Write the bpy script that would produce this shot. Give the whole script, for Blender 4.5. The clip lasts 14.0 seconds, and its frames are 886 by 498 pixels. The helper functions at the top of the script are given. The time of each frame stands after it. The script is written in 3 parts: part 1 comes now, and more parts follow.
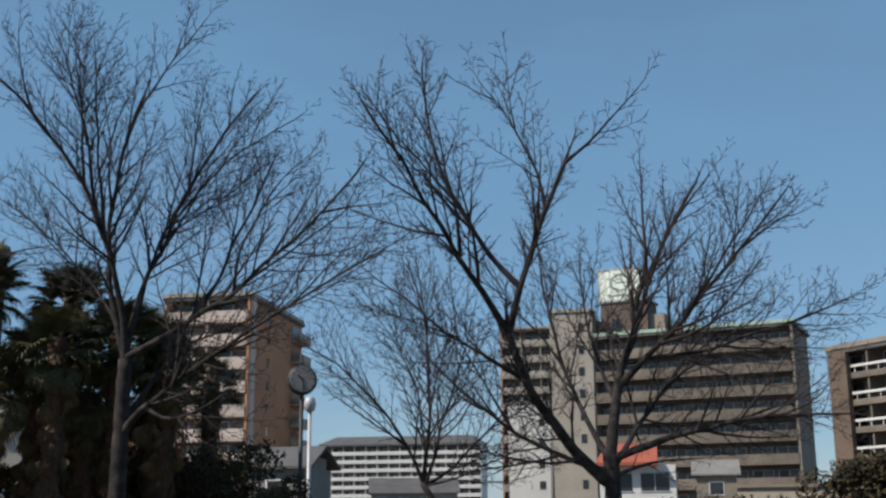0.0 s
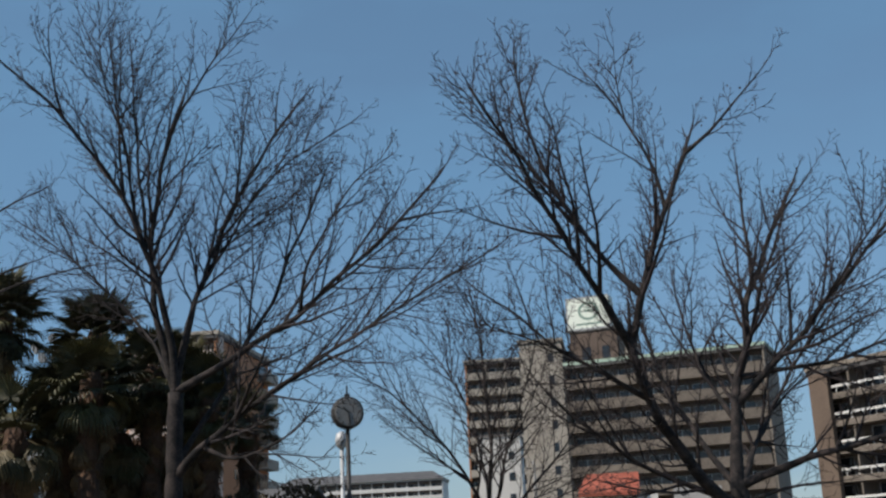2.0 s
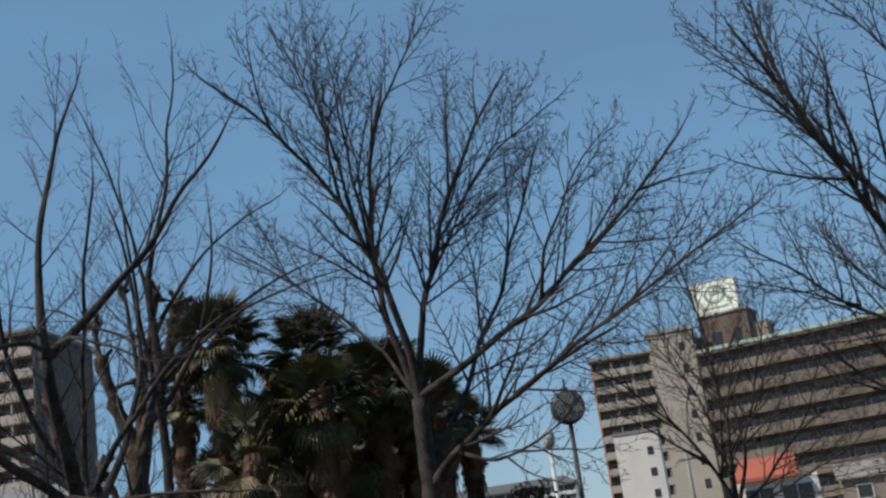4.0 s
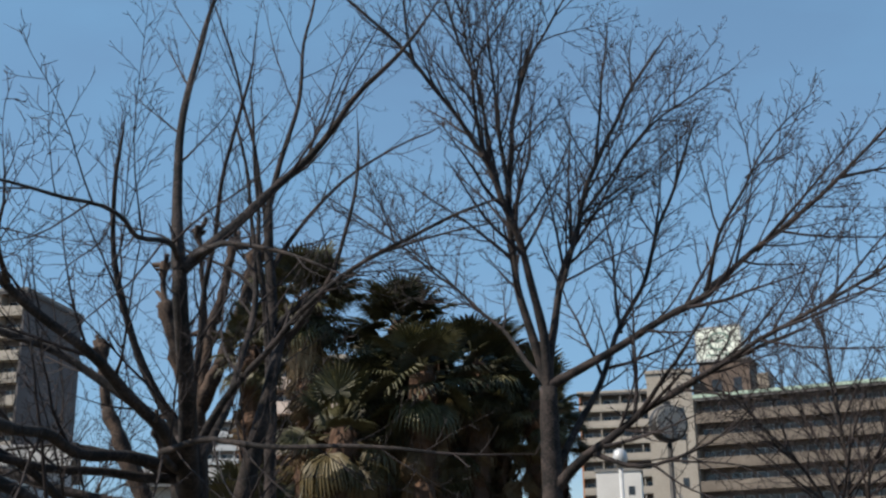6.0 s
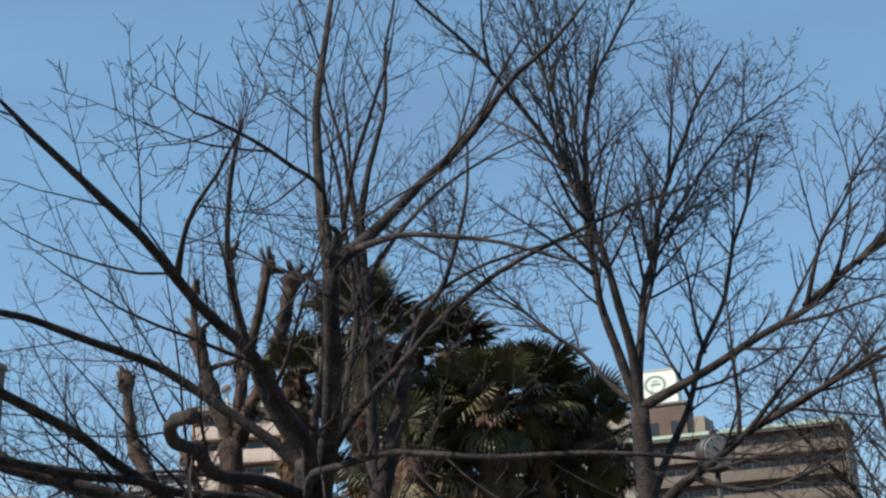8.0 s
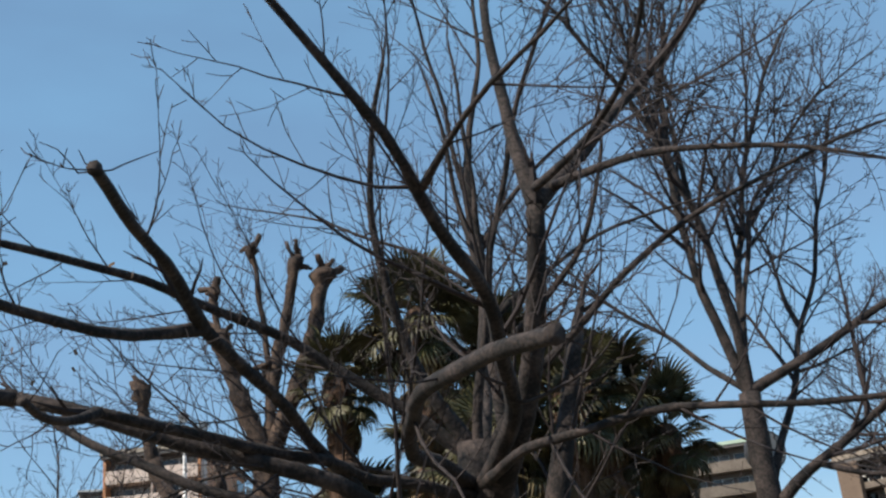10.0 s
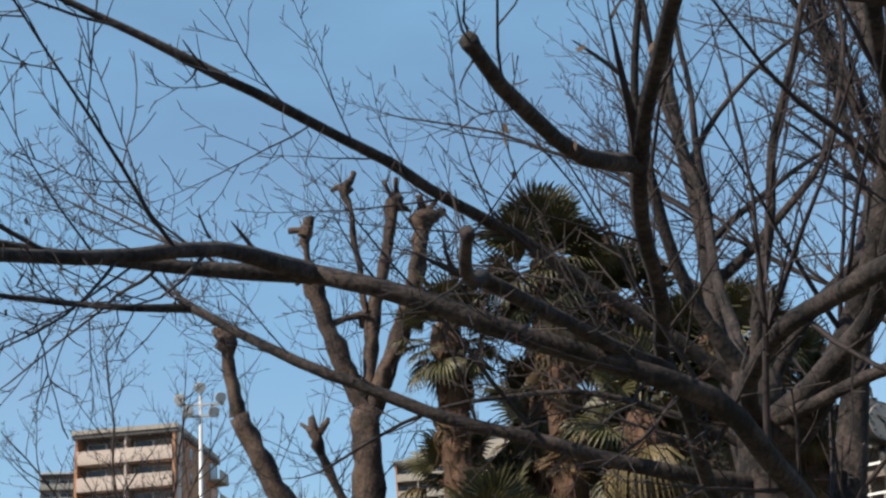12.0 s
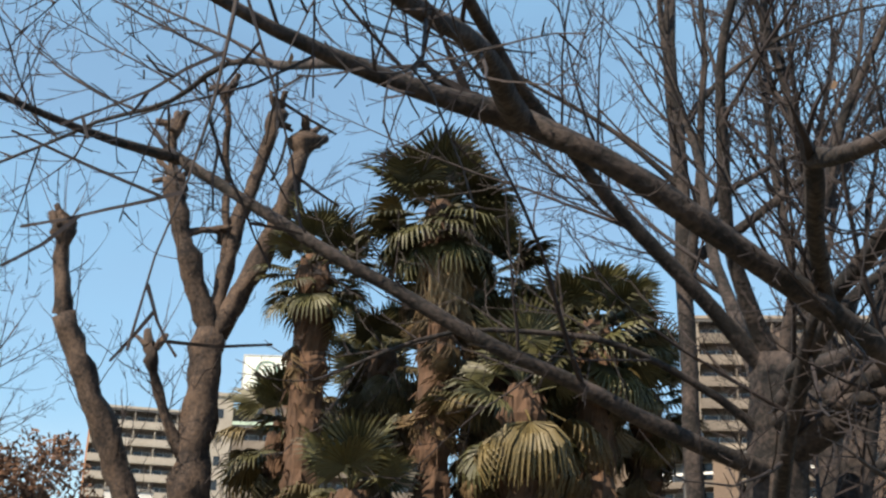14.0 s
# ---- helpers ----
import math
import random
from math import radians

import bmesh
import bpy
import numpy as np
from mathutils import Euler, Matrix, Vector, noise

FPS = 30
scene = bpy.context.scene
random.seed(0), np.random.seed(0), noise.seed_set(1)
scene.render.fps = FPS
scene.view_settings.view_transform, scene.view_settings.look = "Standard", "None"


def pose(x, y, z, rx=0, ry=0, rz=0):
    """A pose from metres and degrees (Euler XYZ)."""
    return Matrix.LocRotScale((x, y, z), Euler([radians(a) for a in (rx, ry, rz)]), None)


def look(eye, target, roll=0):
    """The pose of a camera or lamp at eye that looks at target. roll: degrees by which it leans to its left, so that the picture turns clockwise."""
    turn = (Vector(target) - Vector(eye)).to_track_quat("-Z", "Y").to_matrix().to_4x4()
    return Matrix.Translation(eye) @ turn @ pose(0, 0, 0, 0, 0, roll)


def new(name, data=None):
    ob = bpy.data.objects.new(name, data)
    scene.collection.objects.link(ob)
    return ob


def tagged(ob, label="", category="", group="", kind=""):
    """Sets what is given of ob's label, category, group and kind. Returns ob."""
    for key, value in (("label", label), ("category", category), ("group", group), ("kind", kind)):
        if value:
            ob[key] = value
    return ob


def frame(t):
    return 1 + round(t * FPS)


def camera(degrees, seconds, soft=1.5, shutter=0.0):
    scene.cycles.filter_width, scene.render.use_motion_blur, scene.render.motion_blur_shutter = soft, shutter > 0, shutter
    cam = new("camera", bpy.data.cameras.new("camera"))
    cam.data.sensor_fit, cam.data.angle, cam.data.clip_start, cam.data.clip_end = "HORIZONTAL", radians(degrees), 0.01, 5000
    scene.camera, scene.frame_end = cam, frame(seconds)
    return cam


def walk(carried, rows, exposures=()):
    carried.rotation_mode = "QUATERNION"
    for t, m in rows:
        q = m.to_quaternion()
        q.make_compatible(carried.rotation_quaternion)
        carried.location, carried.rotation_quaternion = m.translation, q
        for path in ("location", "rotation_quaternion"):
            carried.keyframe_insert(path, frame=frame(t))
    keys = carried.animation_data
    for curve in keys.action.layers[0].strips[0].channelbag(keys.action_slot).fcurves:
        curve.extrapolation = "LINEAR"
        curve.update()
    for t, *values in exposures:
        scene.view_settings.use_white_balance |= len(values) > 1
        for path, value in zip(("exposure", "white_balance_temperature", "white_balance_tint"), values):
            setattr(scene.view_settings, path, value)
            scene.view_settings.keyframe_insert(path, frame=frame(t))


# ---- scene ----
# camera: seconds, eye x y z, yaw to the left, pitch up, roll
PATH = [
    (0, -0.02, -0.02, 1.51, 0.04, 13.16, -0.39),
    (0.5, -0.61, 0.60, 1.53, -0.59, 14.19, -0.09),
    (1, -1.19, 1.09, 1.56, -0.97, 13.72, -0.14),
    (1.5, -1.69, 1.63, 1.61, -0.99, 16.32, -1.37),
    (2, -2.18, 2.05, 1.65, -2.63, 14.85, -2.65),
    (2.5, -2.70, 2.45, 1.67, -3.09, 14.63, -0.99),
    (3, -3.23, 2.71, 1.68, -3.76, 14.55, -4.80),
    (3.5, -3.70, 2.97, 1.67, -0.50, 16.85, -5.28),
    (4, -4.23, 3.07, 1.68, 2.40, 15.81, -8.00),
    (4.2, -4.39, 3.21, 1.68, 3.56, 16.67, -5.55),
    (6.5, -6.95, 5.65, 1.75, 1.92, 16.68, -0.86),
    (7, -7.34, 5.91, 1.69, 0.36, 17.32, -4.49),
    (7.5, -7.73, 6.15, 1.64, -0.68, 17.96, -4.05),
    (7.7, -8.02, 6.09, 1.65, -1.19, 18.33, -3.22),
    (9.8, -10.37, 7.65, 1.58, -8.40, 21.06, -4.12),
    (10, -10.56, 7.82, 1.59, -7.88, 20.38, -5.65),
    (10.5, -11.03, 8.34, 1.63, -7.29, 20.68, -8.64),
    (11, -11.50, 8.81, 1.66, -7.17, 19.80, -7.63),
    (11.5, -11.93, 9.24, 1.65, -6.54, 21.15, -6.68),
    (12, -12.34, 9.62, 1.66, -9.76, 19.77, -4.89),
    (12.5, -12.73, 9.99, 1.67, -12.32, 19.38, -2.08),
    (13, -13.07, 10.37, 1.67, -14.58, 19.85, -0.06),
    (13.5, -13.39, 10.72, 1.66, -19.45, 19.10, 1.31),
    (14, -13.74, 11.11, 1.62, -23.63, 18.35, 2.29),
]
cam = camera(42.0, 14.0, soft=2.45)


def heading(x, y, z, yaw, pitch, roll):
    a, p = radians(yaw), radians(pitch)
    ahead = (-math.sin(a) * math.cos(p), math.cos(a) * math.cos(p), math.sin(p))
    return look((x, y, z), (x + ahead[0], y + ahead[1], z + ahead[2]), roll)


walk(cam, [(t, heading(*row)) for t, *row in PATH],
     ((0, -0.06, 6500, 10), (0.5, -0.21, 6500, 10), (1, -0.26, 6500, 10), (1.5, -0.17, 6500, 10), (2, -0.19, 6500, 10), (3.5, -0.08, 6530, 10), (4.2, -0.07, 6550, 10), (6.5, 0.3, 6680, 10),
      (7.5, 0.36, 6720, 10), (10, 0.43, 6800, 10), (11.5, 0.46, 6900, 10), (12.5, 0.52, 7050, 10), (13.5, 0.75, 7300, 10), (14, 0.84, 7400, 10)))

# ---- world, sun ----
SUN_FROM = Vector((-0.66, -0.28, 0.70))
world = bpy.data.worlds.new("sky")
scene.world = world
world.use_nodes = True
sky = world.node_tree.nodes.new("ShaderNodeTexSky")
sky.sky_type, sky.sun_disc = "NISHITA", False
sky.sun_elevation = math.asin(SUN_FROM.normalized().z)
sky.sun_rotation = math.atan2(SUN_FROM.x, SUN_FROM.y)
sky.air_density, sky.dust_density, sky.ozone_density = 1.0, 0.25, 2.2
haze = world.node_tree.nodes.new("ShaderNodeMix")
haze.data_type = "RGBA"
wisp, lift = world.node_tree.nodes.new("ShaderNodeTexNoise"), world.node_tree.nodes.new("ShaderNodeMapRange")
place, stretch = world.node_tree.nodes.new("ShaderNodeTexCoord"), world.node_tree.nodes.new("ShaderNodeMapping")
stretch.inputs["Scale"].default_value = (1.6, 2.6, 5.0)
wisp.inputs["Scale"].default_value, wisp.inputs["Detail"].default_value = 1.6, 6
lift.inputs["From Min"].default_value, lift.inputs["From Max"].default_value = 0.35, 0.75
lift.inputs["To Min"].default_value, lift.inputs["To Max"].default_value = 0.40, 0.80
world.node_tree.links.new(place.outputs["Generated"], stretch.inputs[0])
world.node_tree.links.new(stretch.outputs[0], wisp.inputs["Vector"])
world.node_tree.links.new(wisp.outputs[0], lift.inputs["Value"])
world.node_tree.links.new(lift.outputs[0], haze.inputs["Factor"])
haze.inputs["B"].default_value = (1.62, 3.55, 5.8, 1)
world.node_tree.links.new(sky.outputs[0], haze.inputs["A"])
world.node_tree.links.new(haze.outputs["Result"], world.node_tree.nodes["Background"].inputs[0])
world.node_tree.nodes["Background"].inputs[1].default_value = 0.105
sun = new("sun", bpy.data.lights.new("sun", "SUN"))
sun.data.energy, sun.data.angle, sun.data.color = 4.9, radians(0.5), (1.0, 0.91, 0.79)
sun.matrix_world = look(SUN_FROM * 80, (0, 0, 0))


# ---- materials ----
def material(name, base, second, scale=8.0, rough=0.85, bump=0.3, fine=60.0, metal=0.0, spread=0.0, stretch=(1, 1, 1), low=0.35, high=0.7):
    """Two colours mixed by a broad noise and a fine one, with relief; spread varies each piece."""
    mat = bpy.data.materials.new(name)
    mat.use_nodes = True
    nodes, links = mat.node_tree.nodes, mat.node_tree.links
    shader = nodes["Principled BSDF"]
    coords, mapping = nodes.new("ShaderNodeTexCoord"), nodes.new("ShaderNodeMapping")
    mapping.inputs["Scale"].default_value = stretch
    links.new(coords.outputs["Object"], mapping.inputs[0])
    broad, grain = nodes.new("ShaderNodeTexNoise"), nodes.new("ShaderNodeTexNoise")
    broad.inputs["Scale"].default_value, broad.inputs["Detail"].default_value = scale, 5
    grain.inputs["Scale"].default_value, grain.inputs["Detail"].default_value = fine, 3
    for n in (broad, grain):
        links.new(mapping.outputs[0], n.inputs["Vector"])
    add = nodes.new("ShaderNodeMath")
    add.operation = "MULTIPLY_ADD"
    add.inputs[1].default_value = 0.45
    links.new(grain.outputs[0], add.inputs[0])
    half = nodes.new("ShaderNodeMath")
    half.operation = "MULTIPLY"
    half.inputs[1].default_value = 0.6
    links.new(broad.outputs[0], half.inputs[0])
    links.new(half.outputs[0], add.inputs[2])
    ramp = nodes.new("ShaderNodeValToRGB")
    ramp.color_ramp.elements[0].position, ramp.color_ramp.elements[1].position = low, high
    ramp.color_ramp.elements[0].color, ramp.color_ramp.elements[1].color = (*base, 1), (*second, 1)
    links.new(add.outputs[0], ramp.inputs[0])
    colour = ramp.outputs[0]
    if spread:
        info, shift, hue = nodes.new("ShaderNodeObjectInfo"), nodes.new("ShaderNodeMapRange"), nodes.new("ShaderNodeHueSaturation")
        shift.inputs["To Min"].default_value, shift.inputs["To Max"].default_value = 1 - spread, 1 + spread
        links.new(info.outputs["Random"], shift.inputs["Value"])
        links.new(shift.outputs[0], hue.inputs["Value"])
        links.new(colour, hue.inputs["Color"])
        colour = hue.outputs[0]
    links.new(colour, shader.inputs["Base Color"])
    shader.inputs["Roughness"].default_value, shader.inputs["Metallic"].default_value = rough, metal
    relief = nodes.new("ShaderNodeBump")
    relief.inputs["Strength"].default_value, relief.inputs["Distance"].default_value = bump, 0.02
    links.new(add.outputs[0], relief.inputs["Height"])
    links.new(relief.outputs[0], shader.inputs["Normal"])
    return mat


BARK = material("cherry_bark", (0.004, 0.003, 0.0034), (0.066, 0.049, 0.045), 5.5, 0.9, 1.0, 38, low=0.46, high=0.72)
TWIG = material("twig_bark", (0.008, 0.0055, 0.0065), (0.034, 0.024, 0.025), 5, 0.85, 0.2, 50)
POLLARD_BARK = material("pollard_bark", (0.012, 0.007, 0.006), (0.085, 0.055, 0.040), 4.0, 0.9, 1.0, 26, low=0.42, high=0.64)
DRY_LEAF = material("dry_leaf", (0.045, 0.028, 0.018), (0.11, 0.065, 0.035), 9, 0.8, 0.2, 50)
FIBRE = material("palm_fibre", (0.028, 0.016, 0.011), (0.12, 0.066, 0.040), 4, 0.95, 1.0, 30, stretch=(1, 1, 0.35))
FROND = material("palm_frond", (0.013, 0.015, 0.007), (0.092, 0.085, 0.030), 4, 0.55, 0.2, 40, spread=0.35)
FADED_FROND = material("faded_frond", (0.040, 0.033, 0.011), (0.155, 0.112, 0.042), 4, 0.6, 0.2, 40, spread=0.4)
DEAD_FROND = material("dead_frond", (0.042, 0.028, 0.015), (0.18, 0.118, 0.058), 4, 0.8, 0.3, 40, spread=0.45)
STRAW = material("dry_straw", (0.20, 0.14, 0.08), (0.42, 0.31, 0.19), 6, 0.8, 0.3, 40)
RUST = material("rusty_leaf", (0.055, 0.028, 0.016), (0.15, 0.075, 0.042), 3, 0.9, 0.2, 30)
SHRUB = material("shrub_leaf", (0.016, 0.014, 0.006), (0.065, 0.048, 0.018), 2, 0.95, 0.2, 30)
GROUND = material("park_ground", (0.075, 0.062, 0.04), (0.14, 0.115, 0.075), 0.4, 0.95, 0.6, 12)
BEIGE = material("beige_render", (0.19, 0.16, 0.13), (0.285, 0.245, 0.205), 0.25, 0.9, 0.15, 3)
CREAM = material("cream_panel", (0.32, 0.285, 0.24), (0.44, 0.395, 0.34), 0.3, 0.85, 0.1, 4)
PARAPET = material("weathered_parapet", (0.11, 0.092, 0.077), (0.215, 0.182, 0.152), 0.3, 0.9, 0.15, 4, spread=0.12)
BROWN = material("brown_tile", (0.38, 0.165, 0.078), (0.52, 0.25, 0.125), 0.3, 0.7, 0.2, 9)
PINK = material("pinkish_tile", (0.46, 0.36, 0.31), (0.62, 0.52, 0.46), 0.4, 0.75, 0.15, 6, spread=0.1)
WHITE = material("white_paint", (0.58, 0.57, 0.55), (0.72, 0.71, 0.69), 0.3, 0.6, 0.1, 5)
GREY = material("grey_concrete", (0.16, 0.155, 0.15), (0.27, 0.26, 0.245), 0.3, 0.9, 0.2, 5)
# balcony back walls, with the shade of the recess put into the colour
SHADE = material("shaded_loggia_wall", (0.12, 0.10, 0.085), (0.19, 0.16, 0.14), 0.4, 0.9, 0.1, 6)
ROOF = material("dark_roof", (0.07, 0.068, 0.07), (0.12, 0.115, 0.115), 0.5, 0.8, 0.2, 8)
GREEN = material("green_coping", (0.30, 0.42, 0.34), (0.42, 0.53, 0.44), 0.5, 0.6, 0.1, 8)
RED = material("red_awning", (0.30, 0.075, 0.045), (0.40, 0.11, 0.07), 0.8, 0.8, 0.1, 12)
TAN = material("tan_tile", (0.10, 0.070, 0.052), (0.16, 0.115, 0.085), 0.4, 0.8, 0.2, 8)
# darker grey for tower end walls, the side's shade put into the colour
SHADED_SIDE = material("shaded_side_render", (0.075, 0.068, 0.070), (0.14, 0.128, 0.128), 0.25, 0.85, 0.2, 5)
PALE_GREY = material("pale_grey_render", (0.34, 0.35, 0.37), (0.48, 0.49, 0.51), 0.4, 0.85, 0.15, 6)
STEEL = material("dark_steel", (0.035, 0.035, 0.038), (0.065, 0.062, 0.06), 6, 0.5, 0.1, 40, metal=0.3)
PALE_STEEL = material("pale_steel", (0.38, 0.39, 0.40), (0.52, 0.53, 0.54), 6, 0.5, 0.1, 40, metal=0.2)
DIAL = material("clock_dial", (0.20, 0.20, 0.20), (0.32, 0.32, 0.31), 5, 0.5, 0.05, 30)
SIGN = material("sign_panel", (0.70, 0.76, 0.68), (0.82, 0.86, 0.78), 0.3, 0.5, 0.05, 4)
SIGN_MARK = material("sign_mark", (0.16, 0.26, 0.22), (0.28, 0.38, 0.32), 0.5, 0.6, 0.05, 6)
GLASS = material("window_glass", (0.018, 0.022, 0.028), (0.04, 0.046, 0.055), 0.6, 0.12, 0.0, 5)
CURTAIN = material("curtained_pane", (0.08, 0.078, 0.075), (0.24, 0.235, 0.22), 0.5, 0.35, 0.0, 3, spread=0.3)
LIFT_HOUSE = material("dark_brown_render", (0.085, 0.062, 0.050), (0.15, 0.11, 0.088), 0.3, 0.85, 0.15, 5)


# ---- building blocks ----
def mesh_object(name, verts, faces, mat, parent=None, label="", smooth=False):
    me = bpy.data.meshes.new(name)
    me.from_pydata(verts, [], faces)
    if smooth:
        me.polygons.foreach_set("use_smooth", [True] * len(me.polygons))
    me.materials.append(mat)
    ob = new(name, me)
    ob.parent = parent
    if label:
        tagged(ob, label)
    return ob


def shared(name, me, parent, place):
    """One more object on an existing mesh."""
    ob = new(name, me)
    ob.parent = parent
    ob.matrix_basis = place
    return ob


def thing(name, place, label, category, group="", kind=""):
    ob = new(name)
    ob.matrix_world = place
    return tagged(ob, label, category, group, kind)


def boxes(sizes):
    """Vertices and faces of joined boxes: x0, y0, z0, x1, y1, z1 each."""
    verts, faces = [], []
    for x0, y0, z0, x1, y1, z1 in sizes:
        n = len(verts)
        verts += [(x, y, z) for z in (z0, z1) for x, y in ((x0, y0), (x1, y0), (x1, y1), (x0, y1))]
        faces += [(n, n + 3, n + 2, n + 1), (n + 4, n + 5, n + 6, n + 7)]
        faces += [(n + a, n + b, n + b + 4, n + a + 4) for a, b in ((0, 1), (1, 2), (2, 3), (3, 0))]
    return verts, faces


def block(name, sizes, mat, parent, label=""):
    return mesh_object(name, *boxes(sizes), mat, parent, label)


class Tubes:
    """Tapered tubes gathered into one mesh."""

    def __init__(self):
        self.verts, self.faces = [], []

    def add(self, points, radii, sides=4, cap=False, rough=0.0):
        n0 = len(self.verts)
        side = None
        last = len(points) - 1
        for i, p in enumerate(points):
            ahead = points[min(i + 1, last)] - points[max(i - 1, 0)]
            if side is None:
                side = ahead.orthogonal().normalized()
            else:
                side = (side - ahead * (side.dot(ahead) / max(ahead.length_squared, 1e-9))).normalized()
            other = ahead.normalized().cross(side)
            for k in range(sides):
                a = 2 * math.pi * k / sides
                r = radii[i]
                if rough:
                    r *= 1 + rough * noise.noise(p * 5 + Vector((math.cos(a), math.sin(a), 0)) * 1.3)
                self.verts.append(p + side * (r * math.cos(a)) + other * (r * math.sin(a)))
        for i in range(last):
            a, b = n0 + i * sides, n0 + (i + 1) * sides
            for k in range(sides):
                m = (k + 1) % sides
                self.faces.append((a + k, a + m, b + m, b + k))
        if cap:
            self.faces.append(tuple(n0 + last * sides + k for k in range(sides)))

    def done(self, name, mat, parent, label="", smooth=True):
        return mesh_object(name, self.verts, self.faces, mat, parent, label, smooth)


def turned(profile, sides=24):
    """A turned solid from (radius, height) pairs."""
    verts = [(r * math.cos(2 * math.pi * k / sides), r * math.sin(2 * math.pi * k / sides), z) for r, z in profile for k in range(sides)]
    faces = [(i * sides + k, i * sides + (k + 1) % sides, (i + 1) * sides + (k + 1) % sides, (i + 1) * sides + k)
             for i in range(len(profile) - 1) for k in range(sides)]
    faces += [tuple(range(sides))[::-1], tuple((len(profile) - 1) * sides + k for k in range(sides))]
    return verts, faces


# ---- bare trees ----
# limbs: parent, place along it, azimuth, elevation, length, bow up, bow aside, radius
BIG_TREE = [
    (-1, 0.00, -102, 87, 3.28, 0.00, -0.01, 0.235),
    (0, 0.56, -142, 22, 3.91, -0.00, 1.81, 0.066),
    (1, 1.00, -127, -16, 2.60, 0.23, -0.09, 0.044),
    (1, 1.00, -166, 4, 1.53, -0.01, -0.25, 0.042),
    (3, 0.39, 110, 7, 4.08, 0.90, -0.93, 0.020),
    (0, 0.79, 172, 22, 3.80, -0.59, 1.06, 0.050),
    (5, 1.00, -140, -1, 2.20, -0.12, -0.34, 0.030),
    (0, 0.84, 177, 3, 2.65, 0.85, 0.06, 0.028),
    (0, 0.96, -149, 18, 3.91, 1.12, -1.18, 0.050),
    (8, 1.00, -172, 24, 2.10, 0.05, 0.05, 0.026),
    (0, 0.53, -118, 23, 4.03, 0.60, -0.42, 0.045),
    (10, 1.00, -97, 2, 1.69, 0.17, -0.09, 0.031),
    (10, 1.00, -127, -6, 1.29, -0.10, -0.10, 0.034),
    (0, 0.89, -109, 23, 4.53, -0.57, 1.16, 0.074),
    (0, 0.98, -120, 68, 2.98, -0.21, -0.73, 0.055),
    (0, 0.83, -81, 44, 2.52, -0.58, 0.10, 0.105),
    (15, 1.00, 83, 76, 3.40, 0.20, 0.30, 0.055),
    (15, 1.00, -2, 46, 2.94, 0.09, 0.68, 0.062),
    (17, 0.06, -50, -16, 2.26, 0.26, -0.33, 0.032),
    (0, 0.90, -94, -1, 4.26, 0.26, -1.08, 0.055),
    (0, 0.88, -128, 2, 3.69, -0.10, 0.21, 0.045),
    (20, 1.00, -104, -9, 0.73, -0.12, -0.05, 0.030),
    (0, 0.89, 87, 74, 4.27, -1.10, -0.55, 0.055),
    (0, 0.86, -62, 66, 3.94, 0.50, -0.15, 0.045),
    (16, 0.03, -95, -8, 3.60, 0.02, 0.52, 0.028),
    (0, 0.93, -27, 32, 3.87, 0.81, -0.11, 0.042),
    (0, 0.89, -53, -3, 4.20, 0.24, -1.80, 0.042),
    (13, 0.74, -69, 8, 1.70, 0.06, -0.10, 0.022),
    (0, 0.08, -20, 77, 3.90, 0.05, 0.00, 0.190),
]
SLIM = [
    (-1, 0, 180, 89, 6.13, 0.12, -0, 0.08),
    (0, 0.92, -135, 73, 2.9, 0.29, -0.15, 0.031),
    (0, 1, 40, 80, 3.47, -0.17, -0.03, 0.0372),
    (0, 0.87, -18, 36, 2.42, 0.6, 0.13, 0.031),
    (0, 0.71, -40, 57, 2.56, -0.84, -0.06, 0.0434),
    (0, 0.76, -9, 23, 2.75, 0.52, 0.12, 0.031),
    (0, 0.66, -110, 79, 3.23, -0.25, 0.12, 0.0434),
    (0, 0.81, 160, 29, 2.66, 0.34, -0.07, 0.0248),
]
SPREAD = [
    (-1, 0, 180, 90, 4.32, 0, -0, 0.17),
    (0, 1, -158, 62, 5.74, 1.25, 0.31, 0.0612),
    (0, 1, 93, 85, 5.06, 0.17, 0.83, 0.0578),
    (2, 0.86, 14, 61, 2.6, 0.14, 0.02, 0.0272),
    (0, 1, 32, 67, 5.71, 0.6, 0.26, 0.0544),
    (0, 1, -23, 32, 5.35, -0.44, 0.28, 0.0578),
    (0, 0.69, -27, 28, 3.5, 0.35, -0.17, 0.068),
    (6, 0.55, -25, 25, 4.11, -0.07, -0.35, 0.0408),
    (0, 0.73, 27, 63, 5.69, -0.35, 0.11, 0.0476),
    (1, 0.45, -179, 75, 3.5, 0.24, 0.01, 0.0272),
    (0, 1, 143, 41, 5.32, 0.12, -1.04, 0.034),
    (6, 0.21, -32, 10, 2.08, -0.73, -0.18, 0.034),
    (0, 1, 12, 58, 5.42, 1.41, 0.1, 0.036),
    (5, 0.44, -22, 59, 2.52, 0.23, -0.6, 0.028),
]
